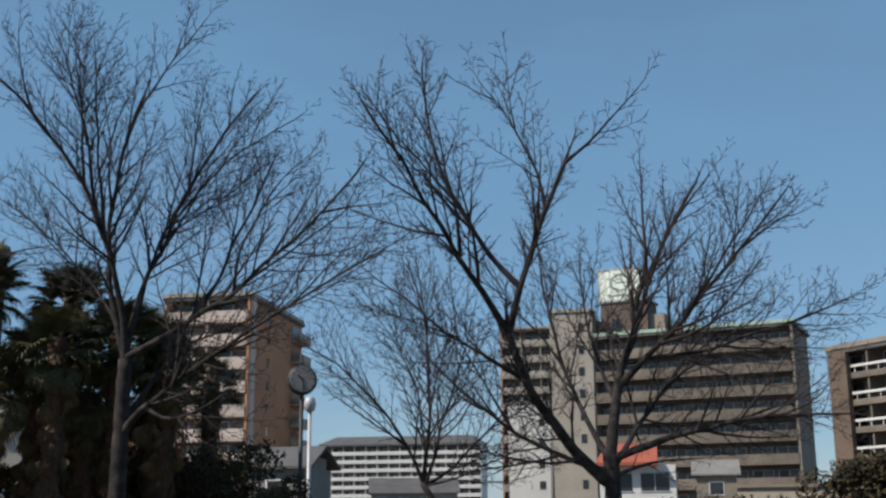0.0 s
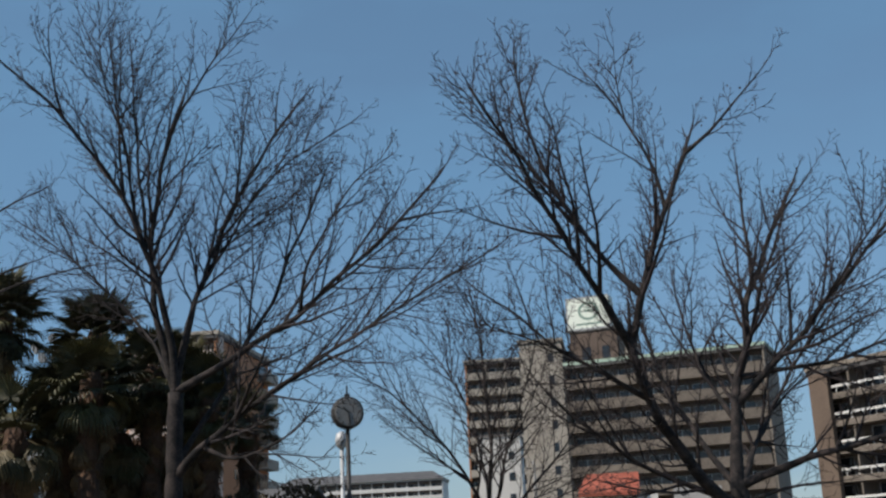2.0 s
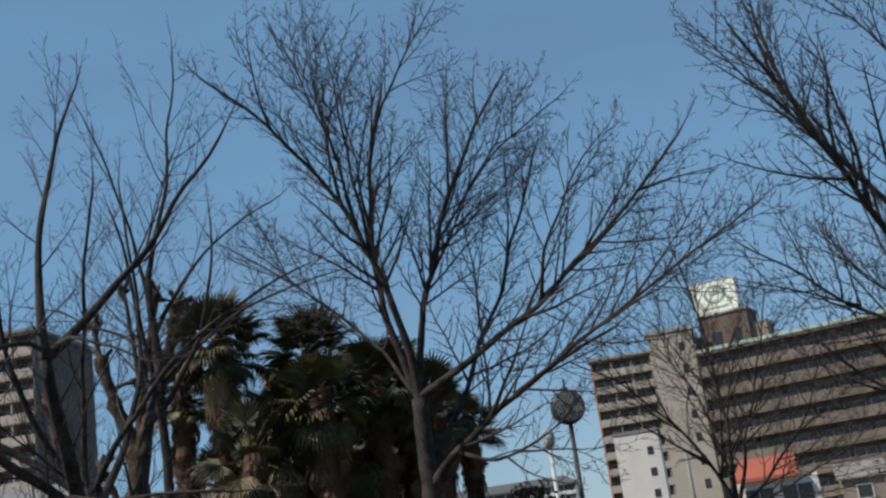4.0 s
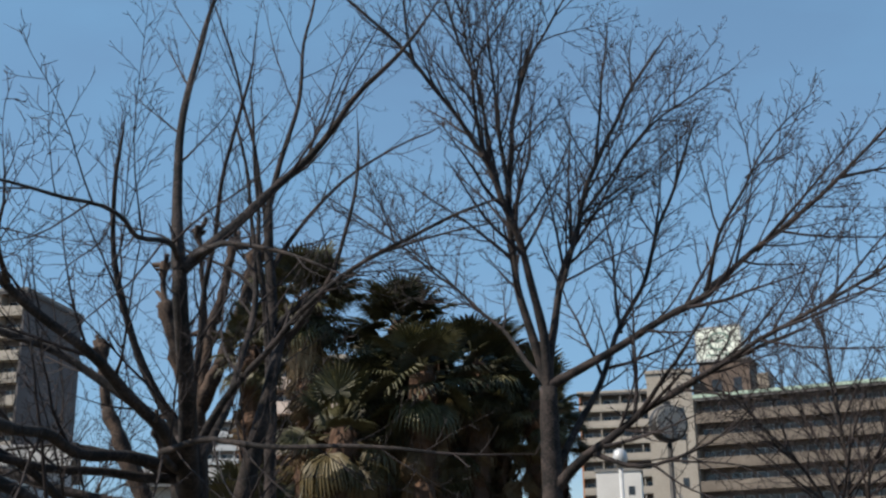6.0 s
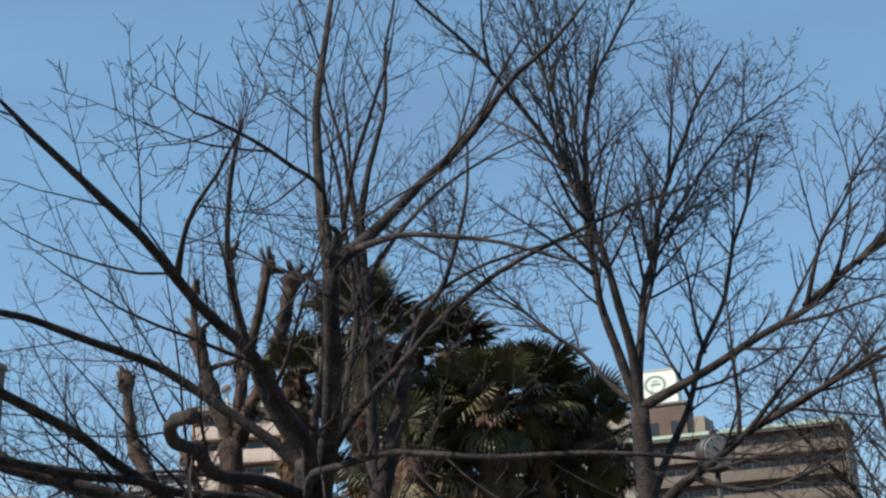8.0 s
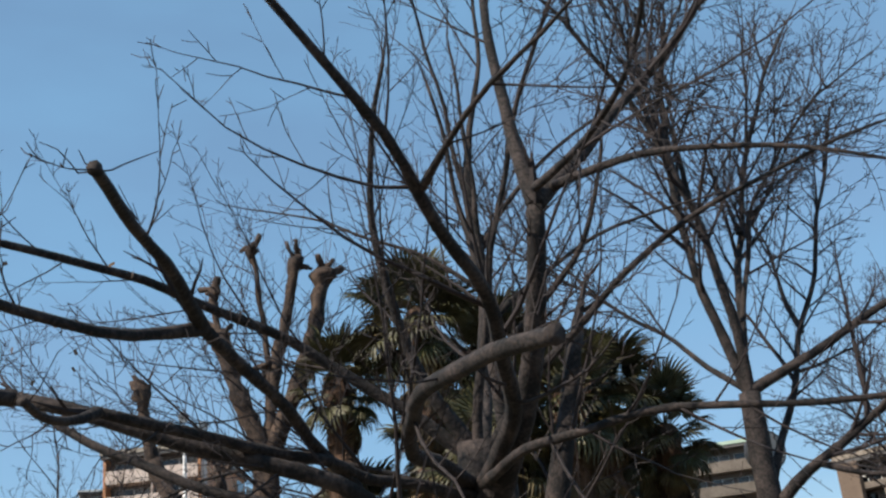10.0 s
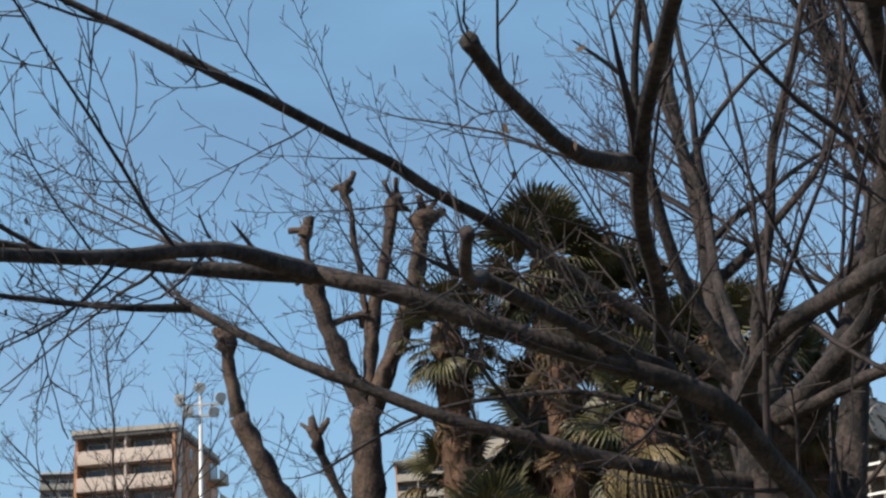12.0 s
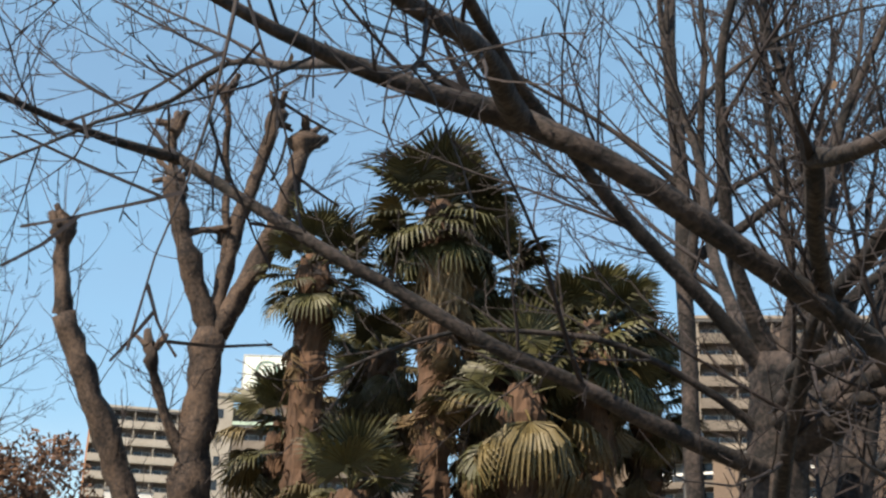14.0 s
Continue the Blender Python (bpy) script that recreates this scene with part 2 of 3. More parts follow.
FORKED = [
    (-1, 0, 180, 89, 2.29, 0.03, -0, 0.162),
    (0, 0.82, -138, 44, 3.0, -0.33, -0.3, 0.0888),
    (1, 1, -140, 48, 3.85, -0.15, 0.19, 0.0518),
    (1, 1, -18, 70, 2.62, 0.12, -0.04, 0.0555),
    (3, 0.26, 170, 68, 3.8, -0.74, 0.05, 0.0407),
    (3, 1, -11, 44, 1.47, -0.06, -0.01, 0.0296),
    (3, 0.71, 170, 66, 2.14, 0.3, 0.02, 0.0259),
    (0, 0.97, 40, 63, 5.4, 0.35, 0.51, 0.0814),
    (7, 0.23, -24, 46, 3.85, -0.15, -0.07, 0.0518),
    (0, 0.97, -19, 10, 3.36, 0.37, -0.04, 0.0592),
    (7, 0.31, -18, 13, 3.45, -0.31, -0.2, 0.037),
    (7, 0.18, 101, 57, 2.99, -0.26, 0.17, 0.037),
    (1, 0.74, -172, 34, 2.75, -0.12, 0.05, 0.031),
]
FORKED_LOW = [
    (-1, 0, 180, 89, 2.29, 0.03, -0, 0.162),
    (0, 0.9, -170, 31, 3.22, -0.52, 0, 0.0444),
    (0, 0.86, -14, 12, 1.29, 0.16, -0.05, 0.0333),
    (0, 0.89, 43, 41, 5.83, -0.61, 1.1, 0.0444),
    (0, 0.97, 108, 56, 4.66, -0.62, 0.15, 0.0444),
]
SMALL = [
    (-1, 0, 180, 78, 2.36, 0.43, -0, 0.0975),
    (0, 1, -163, 47, 3.95, 0.71, 0.25, 0.0372),
    (0, 1, 111, 85, 4.88, 0.1, -0.39, 0.0434),
    (0, 0.97, -36, 70, 3.89, 0.03, 0.13, 0.0372),
    (0, 0.97, 19, 49, 3.74, -0.61, -0.13, 0.0341),
    (0, 1, 129, 63, 4.63, 0.53, -0.78, 0.031),
    (0, 0.97, -13, 25, 3.05, -0.44, -0.15, 0.0248),
]
POLLARD = [
    (-1, 0, 0, 89, 4.75, 0.02, 0, 0.23),
    (0, 1, 180, 70, 1.54, -0.10, 0.05, 0.115),
    (1, 1, 180, 80, 0.70, -0.04, 0.02, 0.062),
    (0, 0.99, 0, 79, 2.60, 0.08, 0.10, 0.085),
    (3, 0.30, 180, 85, 2.00, 0.02, -0.08, 0.046),
    (0, 0.97, 0, 70, 2.62, -0.18, -0.06, 0.130),
    (0, 0.68, 180, 62, 1.10, -0.12, -0.05, 0.062),
    (1, 0.72, 10, 28, 0.34, 0.05, 0.02, 0.045),
]
POLLARD_SIDE = [
    (-1, 0, 180, 67, 5.20, 0.24, 0.10, 0.165),
    (0, 1, 180, 82, 0.78, 0.02, 0.03, 0.092),
]
YOUNG = [
    (-1, 0, 0, 89, 2.4, 0.05, 0, 0.07),
    (0, 1, -166, 59, 3.27, 0.39, 0.08, 0.03),
    (0, 1, 180, 85, 4.02, 0.01, -0, 0.035),
    (0, 0.92, -16, 65, 3.31, 0.12, -0.01, 0.03),
    (0, 0.92, 38, 76, 4.11, -0.35, -0.07, 0.028),
    (0, 0.84, 165, 38, 2.92, 0.18, -0.29, 0.028),
]


def grafted(first, second):
    """Two limb tables on one trunk."""
    more = len(first) - 1
    return first + [(p + more if p > 0 else 0, *rest) for p, *rest in second[1:]]


FORKED_TREE = [(p, at, azimuth, elevation, length * (1.10 if p < 0 else 1.045), lift * 1.045, swing * 1.045, radius * 1.08) for p, at, azimuth, elevation, length, lift, swing, radius in grafted(FORKED, FORKED_LOW)]


def branched(limbs, seed, every=1.15, least=1.9):
    """The limbs with side limbs forking off them, now to one hand, now to the other."""
    rng = random.Random(seed)
    more = []
    for index, (parent, at, azimuth, elevation, length, lift, swing, radius) in enumerate(limbs):
        if parent < 0 or length < least:
            continue
        hand = rng.choice((-1, 1))
        for k in range(int(length * 0.72 / every)):
            u = 0.28 + 0.62 * (k + rng.uniform(0.2, 0.8)) / max(1, int(length * 0.72 / every))
            hand = -hand
            lean = rng.uniform(24, 42)
            share = rng.uniform(0.25, 1.0)
            flat = max(0.35, math.cos(radians(elevation)))
            more.append((index, u, azimuth + hand * lean * share / flat, min(84, elevation + rng.choice((-1, 1)) * lean * (1 - share) + 4),
                         (0.55 + length * (1 - u) * 0.72) * rng.uniform(0.75, 1.1), rng.uniform(-0.12, 0.04), rng.uniform(-0.12, 0.12), radius * (0.62 - 0.25 * u)))
    return limbs + more


def bend(start, azimuth, elevation, length, lift, swing):
    a, e = radians(azimuth), radians(elevation)
    way = Vector((math.cos(e) * math.cos(a), math.cos(e) * math.sin(a), math.sin(e)))
    aside = Vector((-math.sin(a), math.cos(a), 0))
    up = Vector((-math.sin(e) * math.cos(a), -math.sin(e) * math.sin(a), math.cos(e)))
    end = start + way * length
    return start, (start + end) / 2 + up * lift + aside * swing, end


def along(curve, u):
    s, c, e = curve
    return s * (1 - u) ** 2 + c * (2 * u * (1 - u)) + e * u * u


def sprout(rng, origin, ahead, length, steps, lift, wander):
    """A wandering shoot that turns upward as it grows."""
    points, p, d = [origin], origin.copy(), ahead.normalized()
    for _ in range(steps):
        d = (d + Vector((rng.gauss(0, wander), rng.gauss(0, wander), rng.gauss(0, wander) + lift))).normalized()
        p = p + d * (length / steps)
        points.append(p)
    return points


def aside_of(rng, d, angle, rise):
    around = Vector((rng.gauss(0, 1), rng.gauss(0, 1), rng.gauss(0, 1) + rise))
    around -= d * around.dot(d)
    if around.length < 1e-4:
        around = d.orthogonal()
    return d * math.cos(angle) + around.normalized() * math.sin(angle)


def herring(rng, d, plane, turn, angle):
    """A side direction in the bough's own plane, now to one hand, now to the other, with some scatter."""
    flat = plane - d * plane.dot(d)
    flat = flat.normalized() if flat.length > 1e-3 else d.orthogonal().normalized()
    other = d.cross(flat)
    lean = rng.gauss(0, 0.55)
    out = flat * (turn * math.cos(lean)) + other * math.sin(lean)
    return (d * math.cos(angle) + out * math.sin(angle)).normalized()


def twig_out(tubes, rng, points, radius, density, level, thin=1.0):
    """Side shoots in two ranks along a branch, shorter towards its tip, and short spurs on them in turn."""
    total = sum((points[i + 1] - points[i]).length for i in range(len(points) - 1))
    gap = (0.0, 0.125, 0.085)[level] / density
    start = 0.14 if level == 1 else 0.12
    count = max(2, int(total * (1 - start) / gap))
    axis = (points[-1] - points[0]).normalized()
    plane = axis.cross(Vector((rng.gauss(0, 1), rng.gauss(0, 1), 0.4))).normalized()
    turn = 1
    for i in range(count):
        u = start + (1 - start) * (i + rng.random()) / count
        f = u * (len(points) - 1)
        k = min(int(f), len(points) - 2)
        p = points[k].lerp(points[k + 1], f - k)
        d = (points[k + 1] - points[k]).normalized()
        turn = -turn
        if level == 1:
            length = (0.07 + min(0.62, 0.46 * total) * (1 - u) ** 0.8) * rng.uniform(0.55, 1.2)
            shoot = sprout(rng, p, herring(rng, d, plane, turn, radians(rng.uniform(32, 56))), length, 4, 0.07, 0.10)
            r = max(0.0056 * thin, radius * (1 - 0.75 * u) * 0.5)
            tubes.add(shoot, [r, r * 0.85, r * 0.7, r * 0.55, 0.0024], 3)
            twig_out(tubes, rng, shoot, r, density, 2, thin)
        else:
            length = rng.uniform(0.03, 0.09) + 0.16 * (1 - u) * rng.random() ** 2
            shoot = sprout(rng, p, herring(rng, d, plane, turn, radians(rng.uniform(30, 62))), length, 2, 0.12, 0.12)
            tubes.add(shoot, [0.0046 * thin, 0.004 * thin, 0.003 * thin], 3)


def bare_tree(name, base, limbs, seed, label, group, density=1.0, bark=BARK, cut=(), begin_at=0.12, gap_at=0.165, fine=1.0, thin=1.0, wander=0.07, rich=(), swell=0.25):
    rng = random.Random(seed)
    root = thing(name, pose(base[0], base[1], 0), label, "tree", group)
    curves, spans = [], []
    twigs = Tubes()
    for index, (parent, at, azimuth, elevation, length, lift, swing, radius) in enumerate(limbs):
        start = Vector((0, 0, -0.05)) if parent < 0 else along(curves[parent][0], at)
        curve = bend(start, azimuth, elevation, length, lift, swing)
        # a limb is never thicker than its parent at the joint
        if parent >= 0:
            held = spans[parent]
            radius = min(radius, 0.92 * held[min(len(held) - 1, int(at * (len(held) - 1) + 0.5))])
        steps = max(5, int(length / 0.2))
        stubby = index in cut
        onward = [row[7] for row in limbs if row[0] == index and row[1] > 0.85]
        tip = 0.7 if parent < 0 else max(0.72 if stubby else 0.3, *[min(1.0, r / radius) for r in onward], 0)
        points, radii = [], []
        for i in range(steps + 1):
            u = i / steps
            wave = Vector((noise.noise(Vector((u * length * 1.1, index, seed))), noise.noise(Vector((index, u * length * 1.1, seed + 9))),
                           noise.noise(Vector((seed + 5, index, u * length * 1.1)))))
            points.append(along(curve, u) + wave * (0.10 * min(1, length / 3) * math.sin(math.pi * u) if parent >= 0 else 0.03))
            flare = 1 + 0.55 * (1 - u) ** 6 if parent < 0 else 1 + (swell if parent == 0 else 0.25) * (1 - u) ** (5 if parent == 0 else 8)
            radii.append(radius * flare * (1 - (1 - tip) * u ** 0.85))
        limb = Tubes()
        if stubby:
            points.append(points[-1] + (points[-1] - points[-2]).normalized() * 0.05)
            radii.append(radii[-1] * 1.25)
        limb.add(points, radii, 10 if radius > 0.08 else 7, True, 0.16)
        limb.done("trunk" if parent < 0 else "limb", bark, root)
        curves.append((curve, radius))
        spans.append(radii)
        full = index in rich
        slim, dense = (0.60, 1.15) if full else (thin, fine)
        if parent < 0:
            continue
        # boughs from the limb, and a leader past its tip
        if stubby:
            for _ in range(3):
                shoot = sprout(rng, points[-2], aside_of(rng, (points[-1] - points[-2]).normalized(), radians(rng.uniform(20, 80)), 0.3), rng.uniform(0.1, 0.4), 4, 0.15, 0.25)
                twigs.add(shoot, [0.004, 0.0036, 0.003, 0.0025, 0.0015], 3)
            begin, gap = 0.3, 0.42
        else:
            leader = sprout(rng, points[-1], points[-1] - points[-2], rng.uniform(0.4, 0.9), 5, 0.06, 0.07)
            r = radii[-1]
            twigs.add(leader, [r, r * 0.7, r * 0.45, r * 0.3, 0.003, 0.0015], 5)
            twig_out(twigs, rng, leader, r, dense, 1, slim)
            begin, gap = (0.16, 0.17) if full else (begin_at, gap_at)
        count = int(length * (1 - begin) / gap * density) + 1
        turn = 1
        axis = (curve[2] - curve[0]).normalized()
        plane = axis.cross(Vector((rng.gauss(0, 1), rng.gauss(0, 1), 0.3))).normalized()
        for i in range(count):
            u = begin + (1 - begin) * (i + rng.random()) / count
            f = u * (len(points) - 1)
            k = min(int(f), len(points) - 2)
            p = points[k].lerp(points[k + 1], f - k)
            d = (along(curve, min(1, u + 0.05)) - along(curve, u - 0.05)).normalized()
            # long boughs low on the limb, short ones near its tip, in two uneven ranks
            span = (0.30 + min(2.1, 0.66 * length) * (1 - u) ** 0.5) * rng.uniform(0.4, 1.15)
            turn = -turn
            shoot = sprout(rng, p, herring(rng, d, plane, turn, radians(rng.uniform(26, 52))), span, 7, 0.05, wander)
            r = min(0.012 if full else 0.024, max(0.0105, radius * (1 - 0.8 * u) * 0.55)) * (0.6 + 0.4 * span) * slim
            bough = Tubes()
            bough.add(shoot, [r, r * 0.87, r * 0.74, r * 0.6, r * 0.48, r * 0.37, r * 0.27, 0.0022], 4)
            bough.done("branch", TWIG, root)
            twig_out(twigs, rng, shoot, r, dense, 1, slim)
    tagged(twigs.done("crown", TWIG, root, smooth=False), kind="stuff")
    return root, curves


def leaf_bits(root, curves, which, count, seed, size):
    """A few withered leaves that still hang on the twigs."""
    rng = random.Random(seed)
    verts, faces = [], []
    for _ in range(count):
        p = along(curves[rng.choice(which)][0], rng.uniform(0.45, 1.0)) + Vector((rng.gauss(0, 0.22), rng.gauss(0, 0.22), rng.gauss(0, 0.2)))
        a, b = Vector((rng.gauss(0, 1), rng.gauss(0, 1), rng.gauss(0, 1))).normalized() * size, Vector((rng.gauss(0, 0.4), rng.gauss(0, 0.4), -1)).normalized() * size
        n = len(verts)
        verts += [p, p + a * 0.5 + b * 0.6, p + b * 1.3 + a * 0.12, p - a * 0.4 + b * 0.7]
        faces += [(n, n + 1, n + 2), (n, n + 2, n + 3)]
    tagged(mesh_object("withered_leaves", verts, faces, DRY_LEAF, root), kind="stuff")


PARK = "bare park trees"
big, big_curves = bare_tree("cherry_tree", (-9.24, 16.55), BIG_TREE, 3, "large bare cherry tree with long low spreading limbs and sawn stubs", PARK, 0.62, cut=(11, 12, 19, 21), begin_at=0.3, fine=0.9, thin=0.6, swell=0.25, rich=(2, 3, 4, 6, 8, 9, 18, 24, 27))
leaf_bits(big, big_curves, [9, 12, 3], 46, 5, 0.03)
bare_tree("cherry_tree", (-8.77, 17.9), SLIM, 11, "slim bare cherry tree with upright curving stems behind a larger one", PARK, 0.5, begin_at=0.35, fine=0.8, thin=0.62)
bare_tree("cherry_tree", (-5.6, 20.0), branched(SPREAD, 6), 17, "bare dark cherry tree with a wide fan of fine twigs", PARK, 0.8, begin_at=0.22, fine=1.12, thin=1.0)
forked, forked_curves = bare_tree("cherry_tree", (2.64, 18.55), branched(FORKED_TREE, 7, 1.2, 1.5), 23, "bare dark cherry tree forked low, one stem leaning out", PARK, 0.88, begin_at=0.2, fine=1.15, thin=1.04)
leaf_bits(forked, forked_curves, [3, 5, 6, 8], 70, 8, 0.03)
bare_tree("cherry_tree", (0.0, 25.0), branched(SMALL, 8, 1.2), 29, "small bare cherry tree with thin spreading stems", PARK, 0.9, fine=1.0)
bare_tree("cherry_tree", (-14.3, 27.0), YOUNG, 41, "young bare tree of thin pale stems", PARK, 1.0, bark=POLLARD_BARK, fine=0.7)


def pollard(name, base, limbs, seed, label, knobs):
    """A hard-pruned tree: thick stems that end in knuckles with thin shoots."""
    rng = random.Random(seed)
    root = thing(name, pose(base[0], base[1], 0), label, "tree", "hard-pruned trees")
    curves = []
    for index, (parent, at, azimuth, elevation, length, lift, swing, radius) in enumerate(limbs):
        start = Vector((0, 0, -0.05)) if parent < 0 else along(curves[parent], at)
        curve = bend(start, azimuth, elevation, length, lift, swing)
        curves.append(curve)
        steps = max(6, int(length / 0.16))
        points, radii = [], []
        for i in range(steps + 1):
            u = i / steps
            points.append(along(curve, u) + Vector((noise.noise(Vector((u * 3 * length, index, seed))), noise.noise(Vector((index, 2 + u * 3 * length, seed))), 0)) * 0.05)
            knot = 0.42 * max(0, noise.noise(Vector((u * length * 4, seed, index * 3))))
            radii.append(radius * ((1 if parent < 0 else 1.05) - 0.3 * u + knot))
        ends = index in knobs
        if ends:
            tip = (points[-1] - points[-2]).normalized()
            for step, grow in ((0.06, 1.3), (0.13, rng.uniform(1.5, 2.0)), (0.22, rng.uniform(1.4, 2.1)), (0.30, rng.uniform(1.1, 1.7))):
                points.append(points[steps] + tip * step + Vector((rng.gauss(0, 0.012), rng.gauss(0, 0.012), 0)))
                radii.append(radius * 0.75 * grow)
        limb = Tubes()
        limb.add(points, radii, 12, True, 0.55)
        limb.done("trunk" if parent < 0 else "limb", POLLARD_BARK, root)
        if ends:
            shoots = Tubes()
            for _ in range(6):
                d = aside_of(rng, tip, radians(rng.uniform(25, 95)), 0.0)
                r = rng.uniform(0.03, 0.055)
                shoots.add(sprout(rng, points[-rng.randint(1, 3)], d, rng.uniform(0.16, 0.34), 3, 0.03, 0.18), [r, r * 0.95, r * 0.9, r * 0.85], 6, True, 0.5)
            for _ in range(5):
                d = aside_of(rng, tip, radians(rng.uniform(10, 70)), 0.3)
                shoots.add(sprout(rng, points[-2], d, rng.uniform(0.4, 1.1), 5, 0.12, 0.12), [0.008, 0.007, 0.006, 0.005, 0.003, 0.002], 3)
            tagged(shoots.done("knuckle", POLLARD_BARK, root), kind="stuff")
    # thin shoots from the stems
    fine = Tubes()
    for curve in curves:
        for _ in range(int(4 + (curve[2] - curve[0]).length * 3)):
            u = rng.uniform(0.45, 1)
            p = along(curve, u)
            d = aside_of(rng, (curve[2] - curve[0]).normalized(), radians(rng.uniform(35, 80)), 0.2)
            shoot = sprout(rng, p, d, rng.uniform(0.4, 1.4), 6, 0.14, 0.12)
            fine.add(shoot, [0.008, 0.007, 0.006, 0.005, 0.004, 0.003, 0.002], 3)
            twig_out(fine, rng, shoot, 0.007, 0.35, 1)
    tagged(fine.done("crown", TWIG, root, smooth=False), kind="stuff")
    return root


pollard("pollarded_tree", (-11.15, 23.6), POLLARD, 31, "brown hard-pruned tree with knuckled stumps of limbs beside the palms", (1, 2, 3, 4, 5, 6, 7))
pollard("pollarded_tree", (-10.6, 23.9), POLLARD_SIDE, 37, "leaning hard-pruned trunk ending in one knuckle", (1,))


# ---- palms ----
def fan_leaf(name, seed, mat, droop, petiole, blade, spread_deg=250, count=30):
    """A fan palm leaf on its stalk, along +x from the crown."""
    rng = random.Random(seed)
    t = Tubes()
    stalk = [Vector((petiole * u, 0, -0.10 * petiole * u * u)) for u in (0, 0.35, 0.7, 1)]
    t.add(stalk, [0.016, 0.012, 0.010, 0.008], 4)
    verts, faces = t.verts, t.faces
    hub = stalk[-1]
    for i in range(count):
        a = radians(spread_deg) * ((i + 0.5) / count - 0.5)
        long = blade * (0.78 + 0.22 * math.cos(a)) * rng.uniform(0.88, 1.05)
        way = Vector((math.cos(a), math.sin(a), 0))
        cross = Vector((-math.sin(a), math.cos(a), 0))
        lift = 0.10 * abs(math.sin(a)) + rng.gauss(0, 0.03)
        n = len(verts)
        for u, w in ((0.06, 0.006), (0.5, 0.024), (0.8, 0.016), (1.0, 0.002)):
            sag = -droop * (0.25 * u * u + (1.4 * (u - 0.62) ** 2 * 2 if u > 0.62 else 0))
            p = hub + way * (long * u * (1 - 0.12 * droop * u)) + Vector((0, 0, long * (lift * u + sag)))
            verts += [p - cross * w, p + Vector((0, 0, -w * 0.7)), p + cross * w]
        for k in range(3):
            b = n + 3 * k
            faces += [(b, b + 1, b + 4, b + 3), (b + 1, b + 2, b + 5, b + 4)]
    me = bpy.data.meshes.new(name)
    me.from_pydata(verts, [], faces)
    me.materials.append(mat)
    return me


LEAVES = [fan_leaf("leaf", 40 + i, FROND, d, p, b) for i, (d, p, b) in enumerate(((0.25, 0.42, 0.52), (0.4, 0.5, 0.56), (0.6, 0.55, 0.55), (0.85, 0.5, 0.5)))]
FADED = [fan_leaf("faded_leaf", 80 + i, FADED_FROND, d, p, b, 170, 26) for i, (d, p, b) in enumerate(((0.9, 0.45, 0.55), (1.2, 0.5, 0.6)))]
DEAD = [fan_leaf("dead_leaf", 60 + i, DEAD_FROND, d, p, b, 80, 20) for i, (d, p, b) in enumerate(((1.0, 0.45, 0.5), (1.3, 0.38, 0.46), (0.8, 0.5, 0.45)))]


def fan_palm(base, height, seed, label, leaves=34, dead=22, scale=1.0, skirt=1.6, lean=(0, 0), faded=0.06):
    rng = random.Random(seed)
    root = thing("fan_palm", pose(base[0], base[1], 0), label, "palm", "fan palms in the park")
    trunk = Tubes()
    steps = max(8, int(height / 0.16))
    points = [Vector((lean[0] * (i / steps) ** 1.5, lean[1] * (i / steps) ** 1.5, height * i / steps)) for i in range(steps + 1)]
    trunk.add(points, [(0.12 + 0.05 * (i / steps) + (0.035 if i % 2 else 0) + rng.uniform(0, 0.02)) * (0.6 if i == steps else 1) for i in range(steps + 1)], 12, True, 0.4)
    for i in range(int(height * 26)):
        u = rng.uniform(0.15, 0.99)
        p = Vector((lean[0] * u ** 1.5, lean[1] * u ** 1.5, height * u))
        a = rng.uniform(0, 2 * math.pi)
        out = Vector((math.cos(a), math.sin(a), 0))
        q = p + out * 0.13
        trunk.add([q, q + out * rng.uniform(0.04, 0.11) + Vector((0, 0, rng.uniform(0.0, 0.08))), q + out * rng.uniform(0.06, 0.16) + Vector((0, 0, rng.uniform(-0.25, 0.02)))], [0.02, 0.014, 0.006], 3)
    trunk.done("trunk", FIBRE, root, "shaggy brown fibrous palm trunk", smooth=False)
    top = points[-1]
    for i in range(leaves):
        a = i * 2.39996 + rng.gauss(0, 0.2)
        u = (i + 0.5) / leaves
        tilt = 78 - 118 * u ** 0.85 + rng.gauss(0, 6)
        kind = LEAVES[min(3, int(u * 3.2 + rng.random()))]
        s = scale * rng.uniform(0.82, 1.08)
        old = u > 0.35 and rng.random() < faded
        if old:
            kind, tilt = rng.choice(FADED), tilt - 26
        place = Matrix.Translation(top + Vector((0, 0, -0.32 * u))) @ pose(0, 0, 0, 0, 0, math.degrees(a)) @ pose(0, 0, 0, rng.gauss(0, 14), -tilt, 0) @ Matrix.Diagonal((s, s, s, 1))
        shared("faded_leaf" if old else "leaf", kind, root, place)
    for i in range(dead):
        a = rng.uniform(0, 2 * math.pi)
        u = (i + 0.5) / dead
        s = scale * rng.uniform(0.75, 1.1)
        z = -0.3 - skirt * u
        f = (height + z) / height
        place = Matrix.Translation((lean[0] * f ** 1.5, lean[1] * f ** 1.5, height + z)) @ pose(0, 0, 0, 0, 0, math.degrees(a)) @ pose(0, 0, 0, rng.gauss(0, 34), 66 + 14 * u + rng.gauss(0, 11), 0) @ Matrix.Diagonal((s, s, s, 1))
        shared("dead_leaf", rng.choice(DEAD), root, place)
    return root


